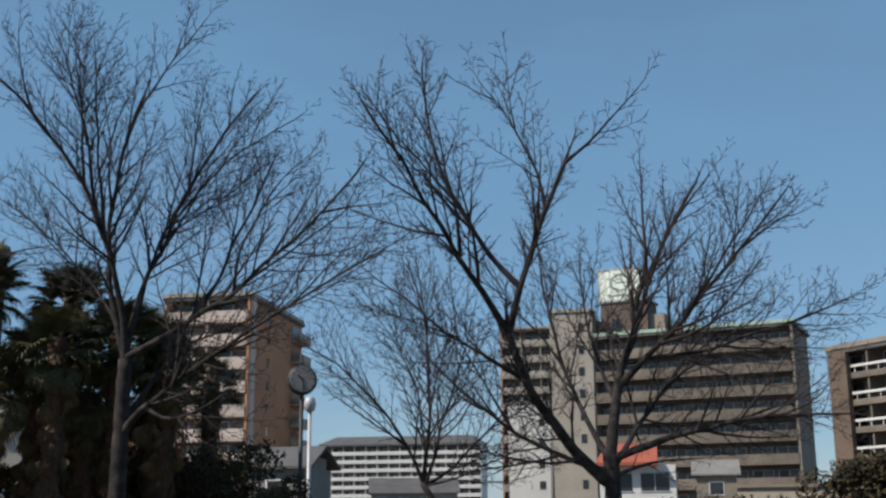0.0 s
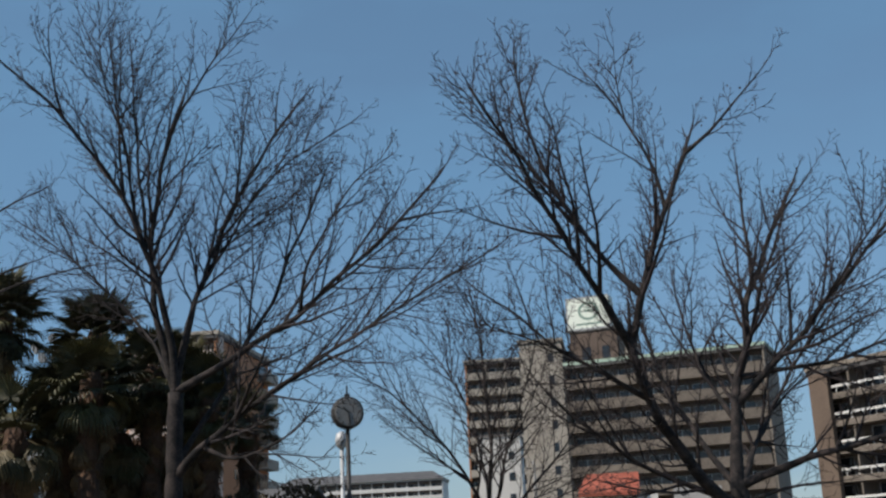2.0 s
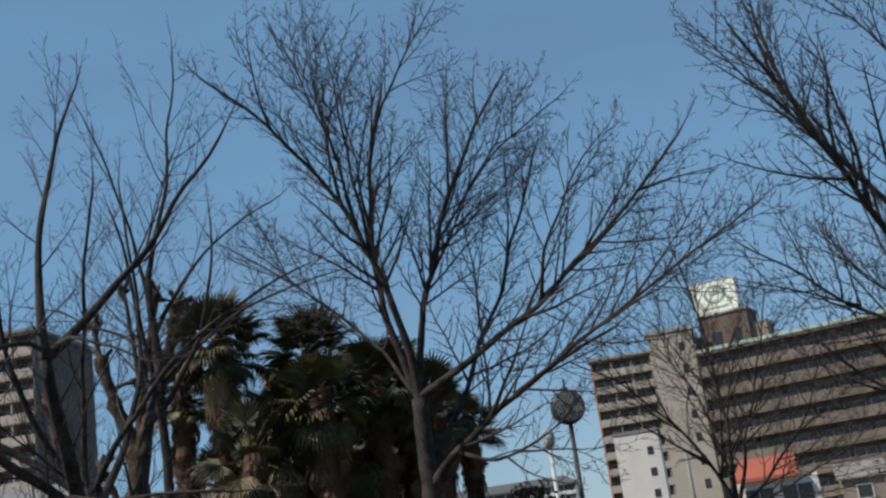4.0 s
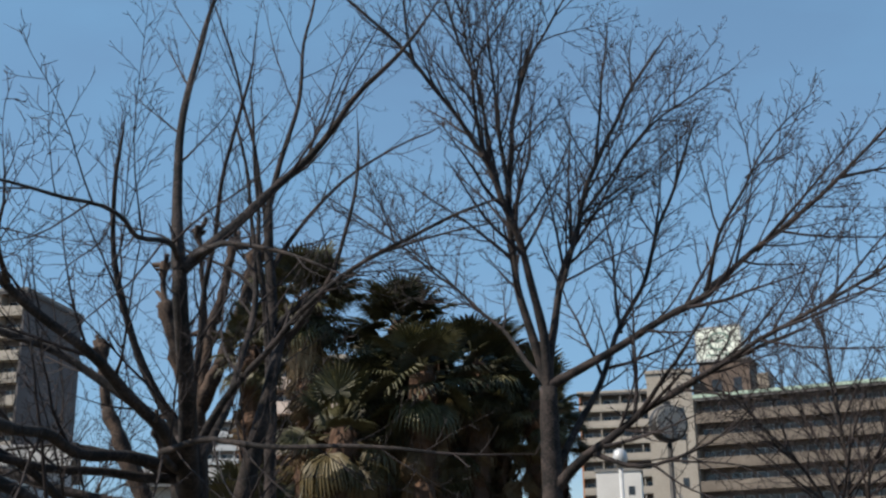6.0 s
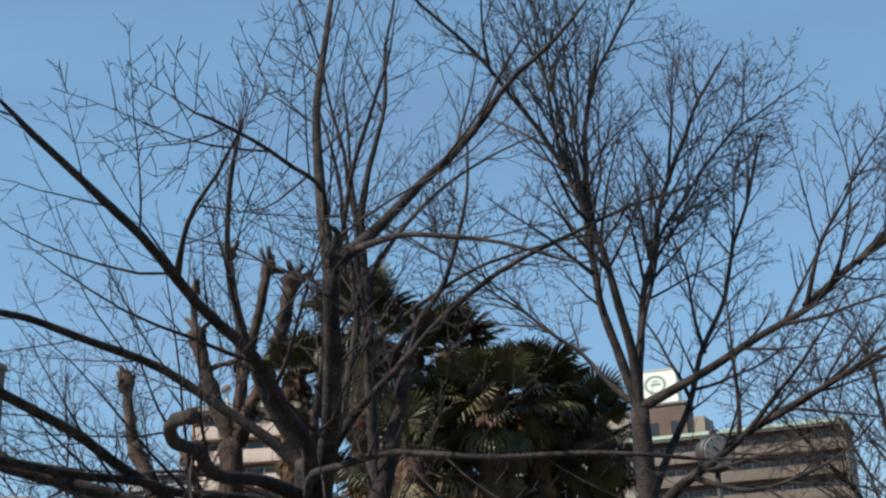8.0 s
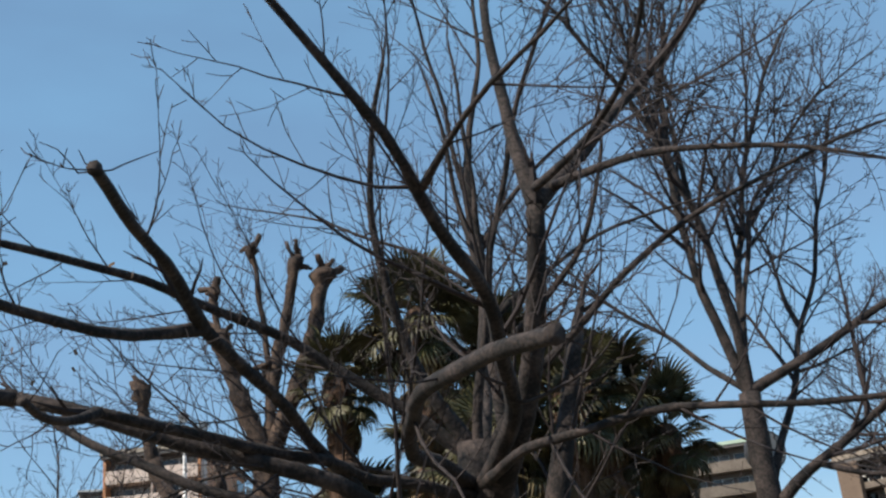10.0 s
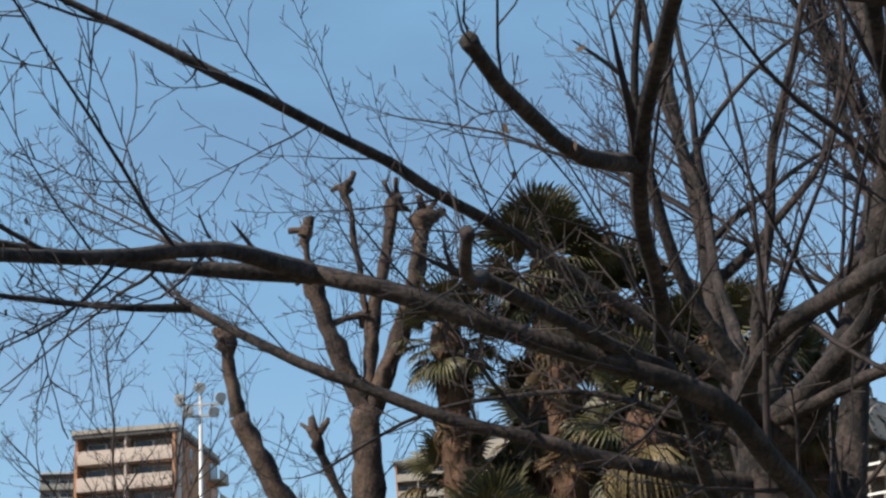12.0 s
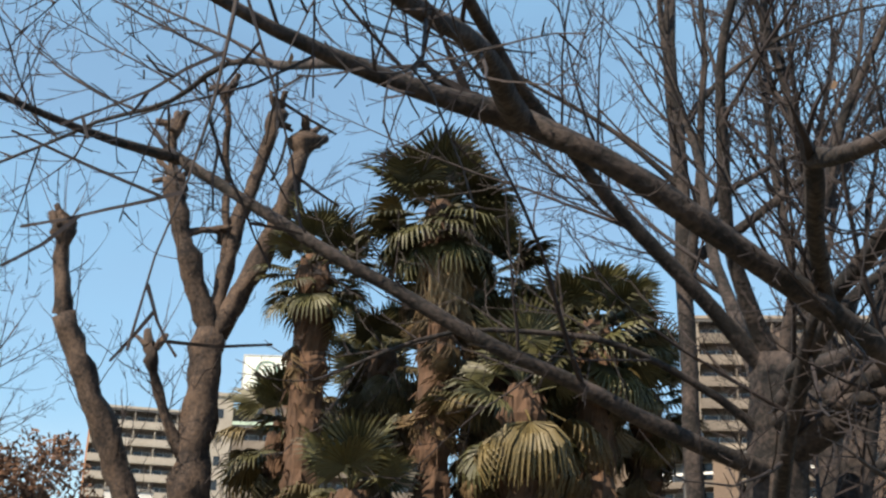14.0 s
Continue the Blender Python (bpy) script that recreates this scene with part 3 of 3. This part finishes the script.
def withered_bunch(root, top, seed):
    """A pale bunch of spent flower stalks and dead strips that hangs under the crown."""
    rng = random.Random(seed)
    strips = Tubes()
    for _ in range(110):
        a, out = rng.gauss(-1.9, 0.45), rng.uniform(0.16, 0.30)
        p = Vector((out * math.cos(a), out * math.sin(a), top - rng.uniform(0, 0.25)))
        strips.add([p, p + Vector((rng.gauss(0, 0.05), rng.gauss(-0.04, 0.05), -rng.uniform(0.15, 0.3))), p + Vector((rng.gauss(0, 0.07), rng.gauss(-0.05, 0.06), -rng.uniform(0.35, 0.75)))], [0.010, 0.013, 0.004], 3)
    tagged(strips.done("dead_stalk", STRAW, root, "pale straw-coloured bunch of dead stalks", smooth=False), kind="stuff")


TALL = "fan palm with a shaggy trunk and hanging dead fronds"
for base, height, seed, leaves, dead, scale, skirt in (
    ((-9.0, 22.0), 6.1, 1, 40, 30, 1.0, 1.7),
    ((-7.75, 23.6), 6.0, 2, 36, 52, 1.05, 3.2),
    ((-6.55, 22.9), 5.2, 3, 34, 50, 1.0, 3.2),
    ((-5.2, 25.6), 4.6, 4, 26, 20, 0.75, 1.4),
    ((-10.05, 23.1), 5.6, 5, 30, 18, 0.85, 1.1),
    ((-7.3, 21.6), 4.9, 6, 32, 46, 1.0, 2.8),
    ((-5.6, 23.2), 4.6, 9, 30, 50, 0.95, 2.9),
):
    palm = fan_palm(base, height, seed, TALL, leaves, dead, scale, skirt)
    if seed == 1:
        withered_bunch(palm, height - 0.55, 90)
for base, height, seed in (((-9.9, 21.9), 2.9, 7), ((-8.4, 21.2), 4.0, 8), ((-8.0, 22.6), 4.7, 12), ((-8.6, 24.6), 5.0, 16), ((-9.8, 24.7), 4.0, 18), ((-6.2, 24.4), 5.2, 19), ((-6.95, 24.6), 4.3, 20), ((-7.1, 23.0), 4.0, 21), ((-8.3, 25.6), 4.6, 24)):
    fan_palm(base, height, seed, "lower fan palm with yellowing fronds below taller palms", 26, 34, 1.0, 1.8, faded=0.6)


# ---- ground ----
def ground_sheet():
    n, verts, faces = 60, [], []
    ticks = [math.copysign(abs(t) ** 3 * 2500, t) for t in np.linspace(-1, 1, n)]
    for y in ticks:
        for x in ticks:
            verts.append((x, y + 20, 0.06 * noise.noise(Vector((x * 0.2, y * 0.2, 0))) if abs(x) < 40 and abs(y) < 40 else 0.0))
    faces = [(j * n + i, j * n + i + 1, (j + 1) * n + i + 1, (j + 1) * n + i) for j in range(n - 1) for i in range(n - 1)]
    tagged(mesh_object("ground", verts, faces, GROUND, smooth=True), "dry winter park ground of bare earth and grass", "ground", kind="structure")


ground_sheet()


# ---- buildings ----
def apartment(place, label, width, depth, floors, storey, bays, wall, parapet, side=None, first=0.0, loggia=1.7, coping=None, divider=True, rails=None, roof=ROOF):
    """A block of flats with deep balconies along its front (-y) and plain end walls."""
    root = thing("apartment_building", place, label, "building", "blocks of flats")
    height = first + floors * storey
    side = side or wall
    # core wall, coloured dark to stand for shade behind the balconies
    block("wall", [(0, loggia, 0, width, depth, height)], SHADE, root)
    for x0, x1 in ((-0.25, 0.0), (width, width + 0.25)):
        block("end_wall", [(x0, 0.0, 0, x1, depth, height)], side, root)
    if first:
        block("base_wall", [(0, 0.15, 0, width, loggia, first)], wall, root)
    block("roof", [(-0.5, -0.15, height, width + 0.5, depth + 0.3, height + 0.35)], roof, root)
    block("roof_edge", [(-0.55, -0.25, height + 0.35, width + 0.55, 0.1, height + 0.75), (-0.55, 0.1, height + 0.35, -0.25, depth, height + 0.75), (width + 0.25, 0.1, height + 0.35, width + 0.55, depth, height + 0.75)], coping or wall, root)
    bay = width / bays
    balcony = window = frame_mesh = pier = curtain = None
    for f in range(floors):
        z = first + f * storey
        if balcony is None:
            ob = block("balcony", [(0, -0.1, 0, width, loggia, 0.18), (0, -0.12, 0.18, width, 0.06, 1.25 if not rails else 0.5)], parapet, root)
            balcony = ob.data
            ob.matrix_basis = Matrix.Translation((0, 0, z))
        else:
            ob = shared("balcony", balcony, root, Matrix.Translation((0, 0, z)))
        if rails:
            block("rail", [(0, -0.14, z + 0.95, width, -0.04, z + 1.15)] + [(bay * k / 3, -0.1, z + 0.5, bay * k / 3 + 0.06, -0.06, z + 0.95) for k in range(bays * 3)], rails, root)
        for b in range(bays):
            x = b * bay
            at = Matrix.Translation((x, 0, z))
            if window is None:
                glass = block("window", [(bay * 0.12, loggia - 0.03, 0.2, bay * 0.5, loggia - 0.005, 2.1)], GLASS, root)
                drape = block("window", [(bay * 0.5, loggia - 0.035, 0.2, bay * 0.88, loggia - 0.005, 2.1)], CURTAIN, root)
                rim = block("frame", [(bay * 0.09, loggia - 0.06, 0.2, bay * 0.12, loggia - 0.002, 2.15), (bay * 0.485, loggia - 0.06, 0.2, bay * 0.515, loggia - 0.002, 2.1),
                                             (bay * 0.88, loggia - 0.06, 0.2, bay * 0.91, loggia - 0.002, 2.15), (bay * 0.12, loggia - 0.06, 2.1, bay * 0.88, loggia - 0.002, 2.15)], PALE_STEEL, glass)
                window, curtain, frame_mesh = glass.data, drape.data, rim.data
                glass.matrix_basis = drape.matrix_basis = at
            else:
                glass = shared("window", window, root, at)
                shared("window", curtain, root, at)
                shared("frame", frame_mesh, glass, Matrix.Identity(4))
            if divider and b:
                if pier is None:
                    ob = block("divider", [(-0.08, 0.07, 0, 0.08, loggia, storey)], parapet, root)
                    pier = ob.data
                    ob.matrix_basis = at
                else:
                    shared("divider", pier, root, at)
    return root


def facing(x0, y0, x1, y1):
    """The pose whose x axis runs from the first ground point to the second."""
    return pose(x0, y0, 0, 0, 0, math.degrees(math.atan2(y1 - y0, x1 - x0)))


# beige block: far wing, stair tower, near wing with a rooftop sign
apartment(facing(10.4, 207.8, 27.4, 204.8), "far beige wing of flats with stacked cream balconies", 17.3, 12, 11, 2.85, 5, CREAM, CREAM, BROWN, first=3.2)
tower = thing("stair_tower", facing(13.5, 146.6, 18.9, 145.6), "plain beige stair tower between two wings of flats", "building")
block("wall", [(0, 0, 0, 5.4, 9, 27.2)], CREAM, tower)
block("roof", [(-0.2, -0.2, 27.2, 5.6, 9.2, 27.6)], CREAM, tower)
for k in range(9):
    block("window", [(3.6, -0.04, 2.2 + 2.8 * k, 4.3, 0.0, 3.3 + 2.8 * k)], GLASS, tower)
apartment(facing(19.1, 145.8, 40.9, 135.3), "beige block of flats with continuous weathered balcony parapets", 24.2, 11, 8, 2.7, 8, BEIGE, PARAPET, BEIGE, first=2.0, coping=GREEN, divider=False)
wing = facing(19.1, 145.8, 40.9, 135.3)
house = thing("roof_house", wing @ pose(0.0, 3.0, 23.95), "brown lift house on a flat roof", "roof structure")
block("wall", [(0, 0, 0, 6.2, 4.5, 4.7)], LIFT_HOUSE, house)
block("side_room", [(-1.2, 1.0, 0, 0, 4.5, 2.6)], BEIGE, house)
block("side_room", [(6.2, 0.8, 0, 8.2, 4.4, 3.0)], BEIGE, house)
block("window", [(1.5, -0.04, 1.0, 2.7, 0.0, 2.6)], GLASS, house)
block("window", [(4.2, -0.04, 1.0, 5.2, 0.0, 2.6)], GLASS, house)
block("roof", [(-0.2, -0.2, 4.7, 6.4, 4.7, 5.0)], GREY, house)
sign = thing("rooftop_sign", wing @ pose(-0.1, 2.8, 28.95), "white box sign with a faded green round mark on a roof", "sign")
block("panel", [(0, 0, 0, 5.6, 2.2, 4.1)], SIGN, sign)
block("frame", [(-0.08, -0.08, -0.12, 5.68, 0.0, 0.06), (-0.08, -0.08, 4.04, 5.68, 0.0, 4.2), (-0.08, -0.08, 0.06, 0.06, 0.0, 4.04), (5.54, -0.08, 0.06, 5.68, 0.0, 4.04)], PALE_STEEL, sign)
ring_v, ring_f = [], []
for k in range(40):
    a = 2 * math.pi * k / 40
    for r in (1.05, 1.4):
        ring_v.append((2.9 + r * 1.0 * math.cos(a), -0.03, 2.3 + 0.85 * r * math.sin(a)))
ring_f = [(2 * k, 2 * k + 1, (2 * k + 3) % 80, (2 * k + 2) % 80) for k in range(40)]
mesh_object("mark", ring_v, ring_f, SIGN_MARK, sign, "faded green ring mark")
block("mark", [(2.3, -0.035, 2.2, 3.6, -0.02, 2.45), (2.5, -0.035, 2.65, 3.3, -0.02, 2.8), (1.2, -0.035, 0.5, 4.5, -0.02, 0.75)], SIGN_MARK, sign, "faded green bars")

annex = thing("white_building", facing(9.6, 177.0, 16.0, 176.0), "plain white rendered annex in front of far flats", "building")
block("wall", [(0, 0, 0, 6.5, 8, 18.4)], WHITE, annex)
block("roof", [(-0.15, -0.15, 18.4, 6.65, 8.15, 18.8)], GREY, annex)
for k in range(5):
    block("window", [(4.6, -0.04, 2.6 + 3.1 * k, 5.5, 0.0, 3.8 + 3.1 * k)], GLASS, annex)
pole = thing("utility_pole", pose(9.1, 100.0, 0), "slender grey concrete utility pole", "pole")
mesh_object("shaft", *turned([(0.19, 0), (0.14, 9.0)], 12), GREY, pole, smooth=True)
block("crossarm", [(-0.7, -0.05, 8.3, 0.7, 0.05, 8.4)], STEEL, pole)

# brown-tiled tower of flats
corner, back = Vector((-20.5, 118.5, 0)), Vector((-17.4, 137.5, 0))
run = (back - corner).normalized()
left = corner + Vector((-run.y, run.x, 0)) * 8.8
brown = apartment(facing(left.x, left.y, corner.x, corner.y), "tall brown-tiled flats with pinkish balconies", 8.8, 19.2, 9, 2.45, 2, PINK, PINK, BROWN, first=2.0, coping=CREAM)
for k in range(9):
    z = 2.0 + 2.45 * k
    block("window", [(9.05, 6.0, z + 0.9, 9.09, 6.9, z + 1.9)], GLASS, brown)
    block("balcony", [(9.05, 14.6, z, 10.3, 19.0, z + 0.16), (10.2, 14.6, z + 0.16, 10.3, 19.0, z + 1.1)], CREAM, brown)
    block("window", [(9.05, 15.2, z + 0.2, 9.1, 18.4, z + 2.0)], GLASS, brown)
block("column", [(9.05, 0.3, 0, 9.35, 1.3, 24.2)], PINK, brown)

# low block with pale rails, end on
rail_flats = apartment(facing(34.0, 101.0, 46.0, 76.0), "brown and beige flats with white balcony rails", 27.7, 10, 6, 2.32, 7, BEIGE, PARAPET, BROWN, first=1.4, rails=WHITE)
for k in range(3):
    block("column", [(0.1 + 9.2 * k, -0.6, 0, 2.2 + 9.2 * k, -0.16, 15.3)], TAN, rail_flats, "tan tiled column")
high_flats = apartment(facing(72.5, 127.0, 110.5, 103.0), "tall beige flats with dark brown columns", 45.0, 12, 14, 2.75, 10, BEIGE, PARAPET, BEIGE, first=1.5)
for k in range(4):
    block("column", [(8.0 + 11.0 * k, -0.6, 0, 10.6 + 11.0 * k, -0.16, 38.8)], LIFT_HOUSE, high_flats, "dark brown column")

# long white flats in the distance
apartment(facing(-44.0, 412.0, 12.0, 402.0), "long white block of flats with banded balconies", 57.0, 14, 8, 2.9, 14, WHITE, WHITE, WHITE, first=3.0, roof=ROOF)
cap = thing("long_roof", facing(-44.0, 412.0, 12.0, 402.0) @ pose(0, 0, 27.0), "dark hipped roof over white flats", "roof")
mesh_object("slope", [(-1, -1, 0), (58, -1, 0), (58, 15, 0), (-1, 15, 0), (4, 7, 3.2), (53, 7, 3.2)], [(0, 1, 5, 4), (1, 2, 5), (2, 3, 4, 5), (3, 0, 4), (0, 3, 2, 1)], ROOF, cap)

# grey tower with a pale end, and a pale tower far behind
# the end walls hold the unlit side as a dark colour
apartment(facing(-77.0, 146.4, -64.4, 145.0), "tall grey tower of flats with a pale front", 12.7, 16, 13, 2.85, 4, CREAM, CREAM, SHADED_SIDE, first=2.0, coping=GREY)
apartment(pose(-58.0, 262.0, 0, 0, 0, 8), "small pale distant block of flats", 7.0, 8, 15, 2.9, 2, WHITE, CREAM, CREAM, first=2.0, loggia=0.7)

apartment(pose(-66.0, 250.0, 0, 0, 0, 8), "pale distant flats below a taller block", 15.5, 9, 12, 2.9, 5, WHITE, WHITE, WHITE, first=2.5, loggia=0.9)


def gabled(place, label, width, depth, eaves, ridge, wall, roof=ROOF):
    root = thing("house", place, label, "house", "low houses")
    block("wall", [(0, 0, 0, width, depth, eaves)], wall, root)
    o = 0.4
    verts = [(-o, -o, eaves), (width + o, -o, eaves), (width + o, depth + o, eaves), (-o, depth + o, eaves), (-o, depth / 2, ridge), (width + o, depth / 2, ridge)]
    verts += [(x, y, z + 0.15) for x, y, z in verts]
    mesh_object("roof", verts, [(6, 7, 11, 10), (8, 9, 10, 11), (0, 4, 5, 1), (3, 2, 5, 4), (0, 1, 7, 6), (2, 3, 9, 8), (0, 6, 10, 4), (4, 10, 9, 3), (1, 5, 11, 7), (5, 2, 8, 11)], roof, root)
    block("gable", [(0, depth * 0.2, eaves, width, depth * 0.8, eaves + (ridge - eaves) * 0.55)], wall, root)
    for k in range(max(1, int(width / 3))):
        x = width * (k + 0.5) / max(1, int(width / 3))
        w = block("window", [(x - 0.6, -0.03, eaves - 1.7, x + 0.6, 0.0, eaves - 0.6)], GLASS, root)
        block("frame", [(x - 0.68, -0.06, eaves - 1.78, x + 0.68, -0.031, eaves - 1.7), (x - 0.68, -0.06, eaves - 0.6, x + 0.68, -0.031, eaves - 0.52), (x - 0.68, -0.06, eaves - 1.7, x - 0.6, -0.031, eaves - 0.6), (x + 0.6, -0.06, eaves - 1.7, x + 0.68, -0.031, eaves - 0.6)], WHITE, w)
    return root


gabled(pose(-10.4, 62, 0, 0, 0, -18), "small grey park hut with a pitched roof", 3.4, 3.0, 4.1, 5.2, GREY)
gabled(pose(-12, 190, 0, 0, 0, 4), "low house with a dark pitched roof", 14, 8, 5.5, 8.0, GREY)
gabled(pose(23, 108, 0, 0, 0, -12), "beige house with a grey roof in front of flats", 3.6, 5, 5.2, 6.6, BEIGE, GREY)
gabled(pose(-29.5, 49, 0, 0, 0, 14), "pale grey two-storey house below a tower", 6.5, 6, 6.6, 7.8, PALE_GREY, GREY)
gabled(pose(-20.5, 52, 0, 0, 0, 8), "pale house with a low roof", 5.0, 5, 6.0, 6.9, CREAM, GREY)

shop = thing("shop", pose(14.4, 110, 0, 0, 0, -12), "white shop front under a dull red awning", "shop")
block("wall", [(0, 0, 0, 7.0, 6, 6.3)], WHITE, shop)
for x0, x1 in ((0.6, 3.0), (3.8, 6.4)):
    for z0, z1 in ((0.8, 2.8), (3.9, 5.5)):
        pane = block("window", [(x0, -0.04, z0, x1, 0.0, z1)], GLASS, shop)
        block("frame", [(x0 - 0.1, -0.08, z0 - 0.1, x1 + 0.1, -0.041, z0), (x0 - 0.1, -0.08, z1, x1 + 0.1, -0.041, z1 + 0.1), (x0 + (x1 - x0) / 2 - 0.04, -0.08, z0, x0 + (x1 - x0) / 2 + 0.04, -0.041, z1)], PALE_STEEL, pane)
mesh_object("awning", [(-0.2, -1.2, 6.5), (5.4, -1.2, 6.5), (5.4, 0.6, 8.3), (0.6, 0.6, 8.3), (-0.2, -1.2, 6.2), (5.4, -1.2, 6.2), (5.4, 0.6, 6.2), (0.6, 0.6, 6.2)],
            [(0, 1, 2, 3), (4, 5, 1, 0), (5, 6, 2, 1), (7, 4, 0, 3), (6, 7, 3, 2), (4, 7, 6, 5)], RED, shop, "dull red sloping awning")
low = thing("low_building", pose(26, 122, 0, 0, 0, -20), "long low beige building with arched dark openings", "building")
block("wall", [(0, 0, 0, 22, 6, 4.4)], CREAM, low)
block("roof", [(-0.3, -0.3, 4.4, 22.3, 6.3, 4.7)], BEIGE, low)
for k in range(5):
    x = 2 + 4.2 * k
    arch = [(x + 1.2 * math.cos(math.pi * i / 12) + 1.2, -0.03, 1.6 + 1.0 * math.sin(math.pi * i / 12)) for i in range(13)] + [(x, -0.03, 0.2), (x + 2.4, -0.03, 0.2)]
    mesh_object("opening", arch, [tuple(range(13)) + (13, 14)], GLASS, low)


# ---- park clock, lamps ----
clock = thing("park_clock", pose(-3.2, 25.7, 0, 0, 0, 14), "round park clock with a grey dial on a dark pole", "clock")
mesh_object("pole", *turned([(0.09, 0), (0.09, 0.4), (0.05, 0.5), (0.045, 4.25)], 12), STEEL, clock, smooth=True)
drum = mesh_object("drum", *turned([(0.29, -0.13), (0.32, -0.115), (0.335, -0.05), (0.335, 0.05), (0.32, 0.115), (0.29, 0.13)], 36), STEEL, clock, smooth=True)
drum.matrix_basis = pose(0, 0, 4.54, 90, 0, 0)
for turn in (0, 180):
    face = mesh_object("dial", *turned([(0.28, 0.0), (0.275, 0.012)], 36), DIAL, clock, "pale grey clock dial")
    face.matrix_basis = pose(0, 0, 4.54, 0, 0, turn) @ pose(0, -0.13, 0, 90, 0, 0)
    for angle, long, wide in ((-50, 0.15, 0.018), (175, 0.22, 0.013)):
        hand = block("pointer", [(-wide, -0.012, -0.03, wide, -0.004, long)], STEEL, face)
        hand.matrix_basis = pose(0, 0, 0.012, -90, 0, 0) @ pose(0, 0, 0, 0, angle, 0)
    for k in range(12):
        tick = block("tick", [(-0.010, -0.008, 0.22, 0.010, -0.002, 0.26)], STEEL, face)
        tick.matrix_basis = pose(0, 0, 0.012, -90, 0, 0) @ pose(0, 0, 0, 0, 30 * k, 0)
block("bracket", [(-0.05, -0.05, 4.87, 0.05, 0.05, 4.93), (-0.015, -0.015, 4.93, 0.015, 0.015, 5.1)], STEEL, clock)

lamp = thing("park_lamp", pose(-3.55, 30.3, 0), "pale park lamp post with a small lantern", "lamp")
mesh_object("pole", *turned([(0.09, 0), (0.09, 0.5), (0.05, 0.6), (0.05, 4.25)], 12), PALE_STEEL, lamp, smooth=True)
mesh_object("lantern", *turned([(0.06, 4.25), (0.13, 4.3), (0.16, 4.46), (0.13, 4.6), (0.05, 4.66)], 16), PALE_STEEL, lamp, smooth=True)

mast = thing("floodlight_mast", pose(-14.0, 42, 0), "slender mast with a cluster of white floodlights", "lamp")
mesh_object("pole", *turned([(0.09, 0), (0.05, 9.3)], 10), PALE_STEEL, mast, smooth=True)
for dx, dz in ((-0.55, 9.2), (0.0, 9.5), (0.55, 9.2), (-0.32, 8.85), (0.36, 8.8)):
    head = mesh_object("floodlight", *turned([(0.06, -0.14), (0.15, 0.0), (0.16, 0.08), (0.14, 0.09)], 14), PALE_STEEL, mast)
    head.matrix_basis = pose(dx, -0.08, dz, 105, 0, 20 * dx)
block("crossbar", [(-0.65, -0.04, 9.0, 0.65, 0.04, 9.06), (-0.45, -0.04, 8.68, 0.5, 0.04, 8.74)], PALE_STEEL, mast)


# ---- evergreen foliage ----
def leafy(name, place, label, category, shape, count, size, mat, seed, trunk=None):
    """Many small leaves gathered in uneven clumps: shape(rng) gives clump centres and radii."""
    rng = random.Random(seed)
    root = thing(name, place, label, category)
    clumps = shape(rng)
    verts, faces = [], []
    for _ in range(count):
        c, r = rng.choice(clumps)
        d = Vector((rng.gauss(0, 1), rng.gauss(0, 1), rng.gauss(0, 1))).normalized()
        p = c + d * (r * rng.uniform(0.55, 1.1))
        a = Vector((rng.gauss(0, 1), rng.gauss(0, 1), rng.gauss(0, 1))).normalized() * size * rng.uniform(0.6, 1.3)
        b = a.orthogonal().normalized() * a.length * 0.45
        n = len(verts)
        verts += [p - a, p + b, p + a, p - b]
        faces.append((n, n + 1, n + 2, n + 3))
    tagged(mesh_object("crown", verts, faces, mat, root), kind="stuff")
    stem = Tubes()
    for c, r in clumps[:14]:
        stem.add([Vector((0, 0, 0)), Vector((c.x * 0.3, c.y * 0.3, c.z * 0.5)), c], [trunk or 0.08, (trunk or 0.08) * 0.7, 0.015], 5)
    stem.done("trunk", BARK, root)
    return root


def mound(w, h, count):
    return lambda rng: [(Vector((rng.gauss(0, w * 0.4), rng.gauss(0, w * 0.4), h * rng.uniform(0.2, 0.92))), w * rng.uniform(0.16, 0.32)) for _ in range(count)]


leafy("evergreen_shrub", pose(-5.3, 26.2, 0), "brownish-green clipped evergreen shrub", "shrub", mound(1.9, 3.1, 70), 16000, 0.075, SHRUB, 71)
leafy("small_tree", pose(-11.3, 45, 0), "rounded tree with rusty brown winter leaves", "tree", mound(2.1, 6.4, 110), 12000, 0.10, RUST, 73, 0.2)
leafy("evergreen_shrub", pose(9.2, 24.0, 0), "dark spreading shrub at the park edge", "shrub", mound(1.6, 2.9, 50), 11000, 0.08, SHRUB, 77)
leafy("hedge", pose(30, 92, 0), "brown clipped winter hedge", "hedge", lambda rng: [(Vector((rng.uniform(-14, 14), rng.gauss(0, 0.5), rng.uniform(0.6, 2.6))), 0.8) for _ in range(140)], 12000, 0.16, SHRUB, 79)
leafy("evergreen_shrub", pose(-7.2, 25.6, 0), "dark evergreen shrub growing under palms", "shrub", mound(1.3, 3.0, 45), 9000, 0.075, SHRUB, 83)
leafy("evergreen_shrub", pose(-9.0, 25.9, 0), "dark evergreen shrub growing under palms", "shrub", mound(1.2, 2.7, 45), 8000, 0.075, SHRUB, 85)
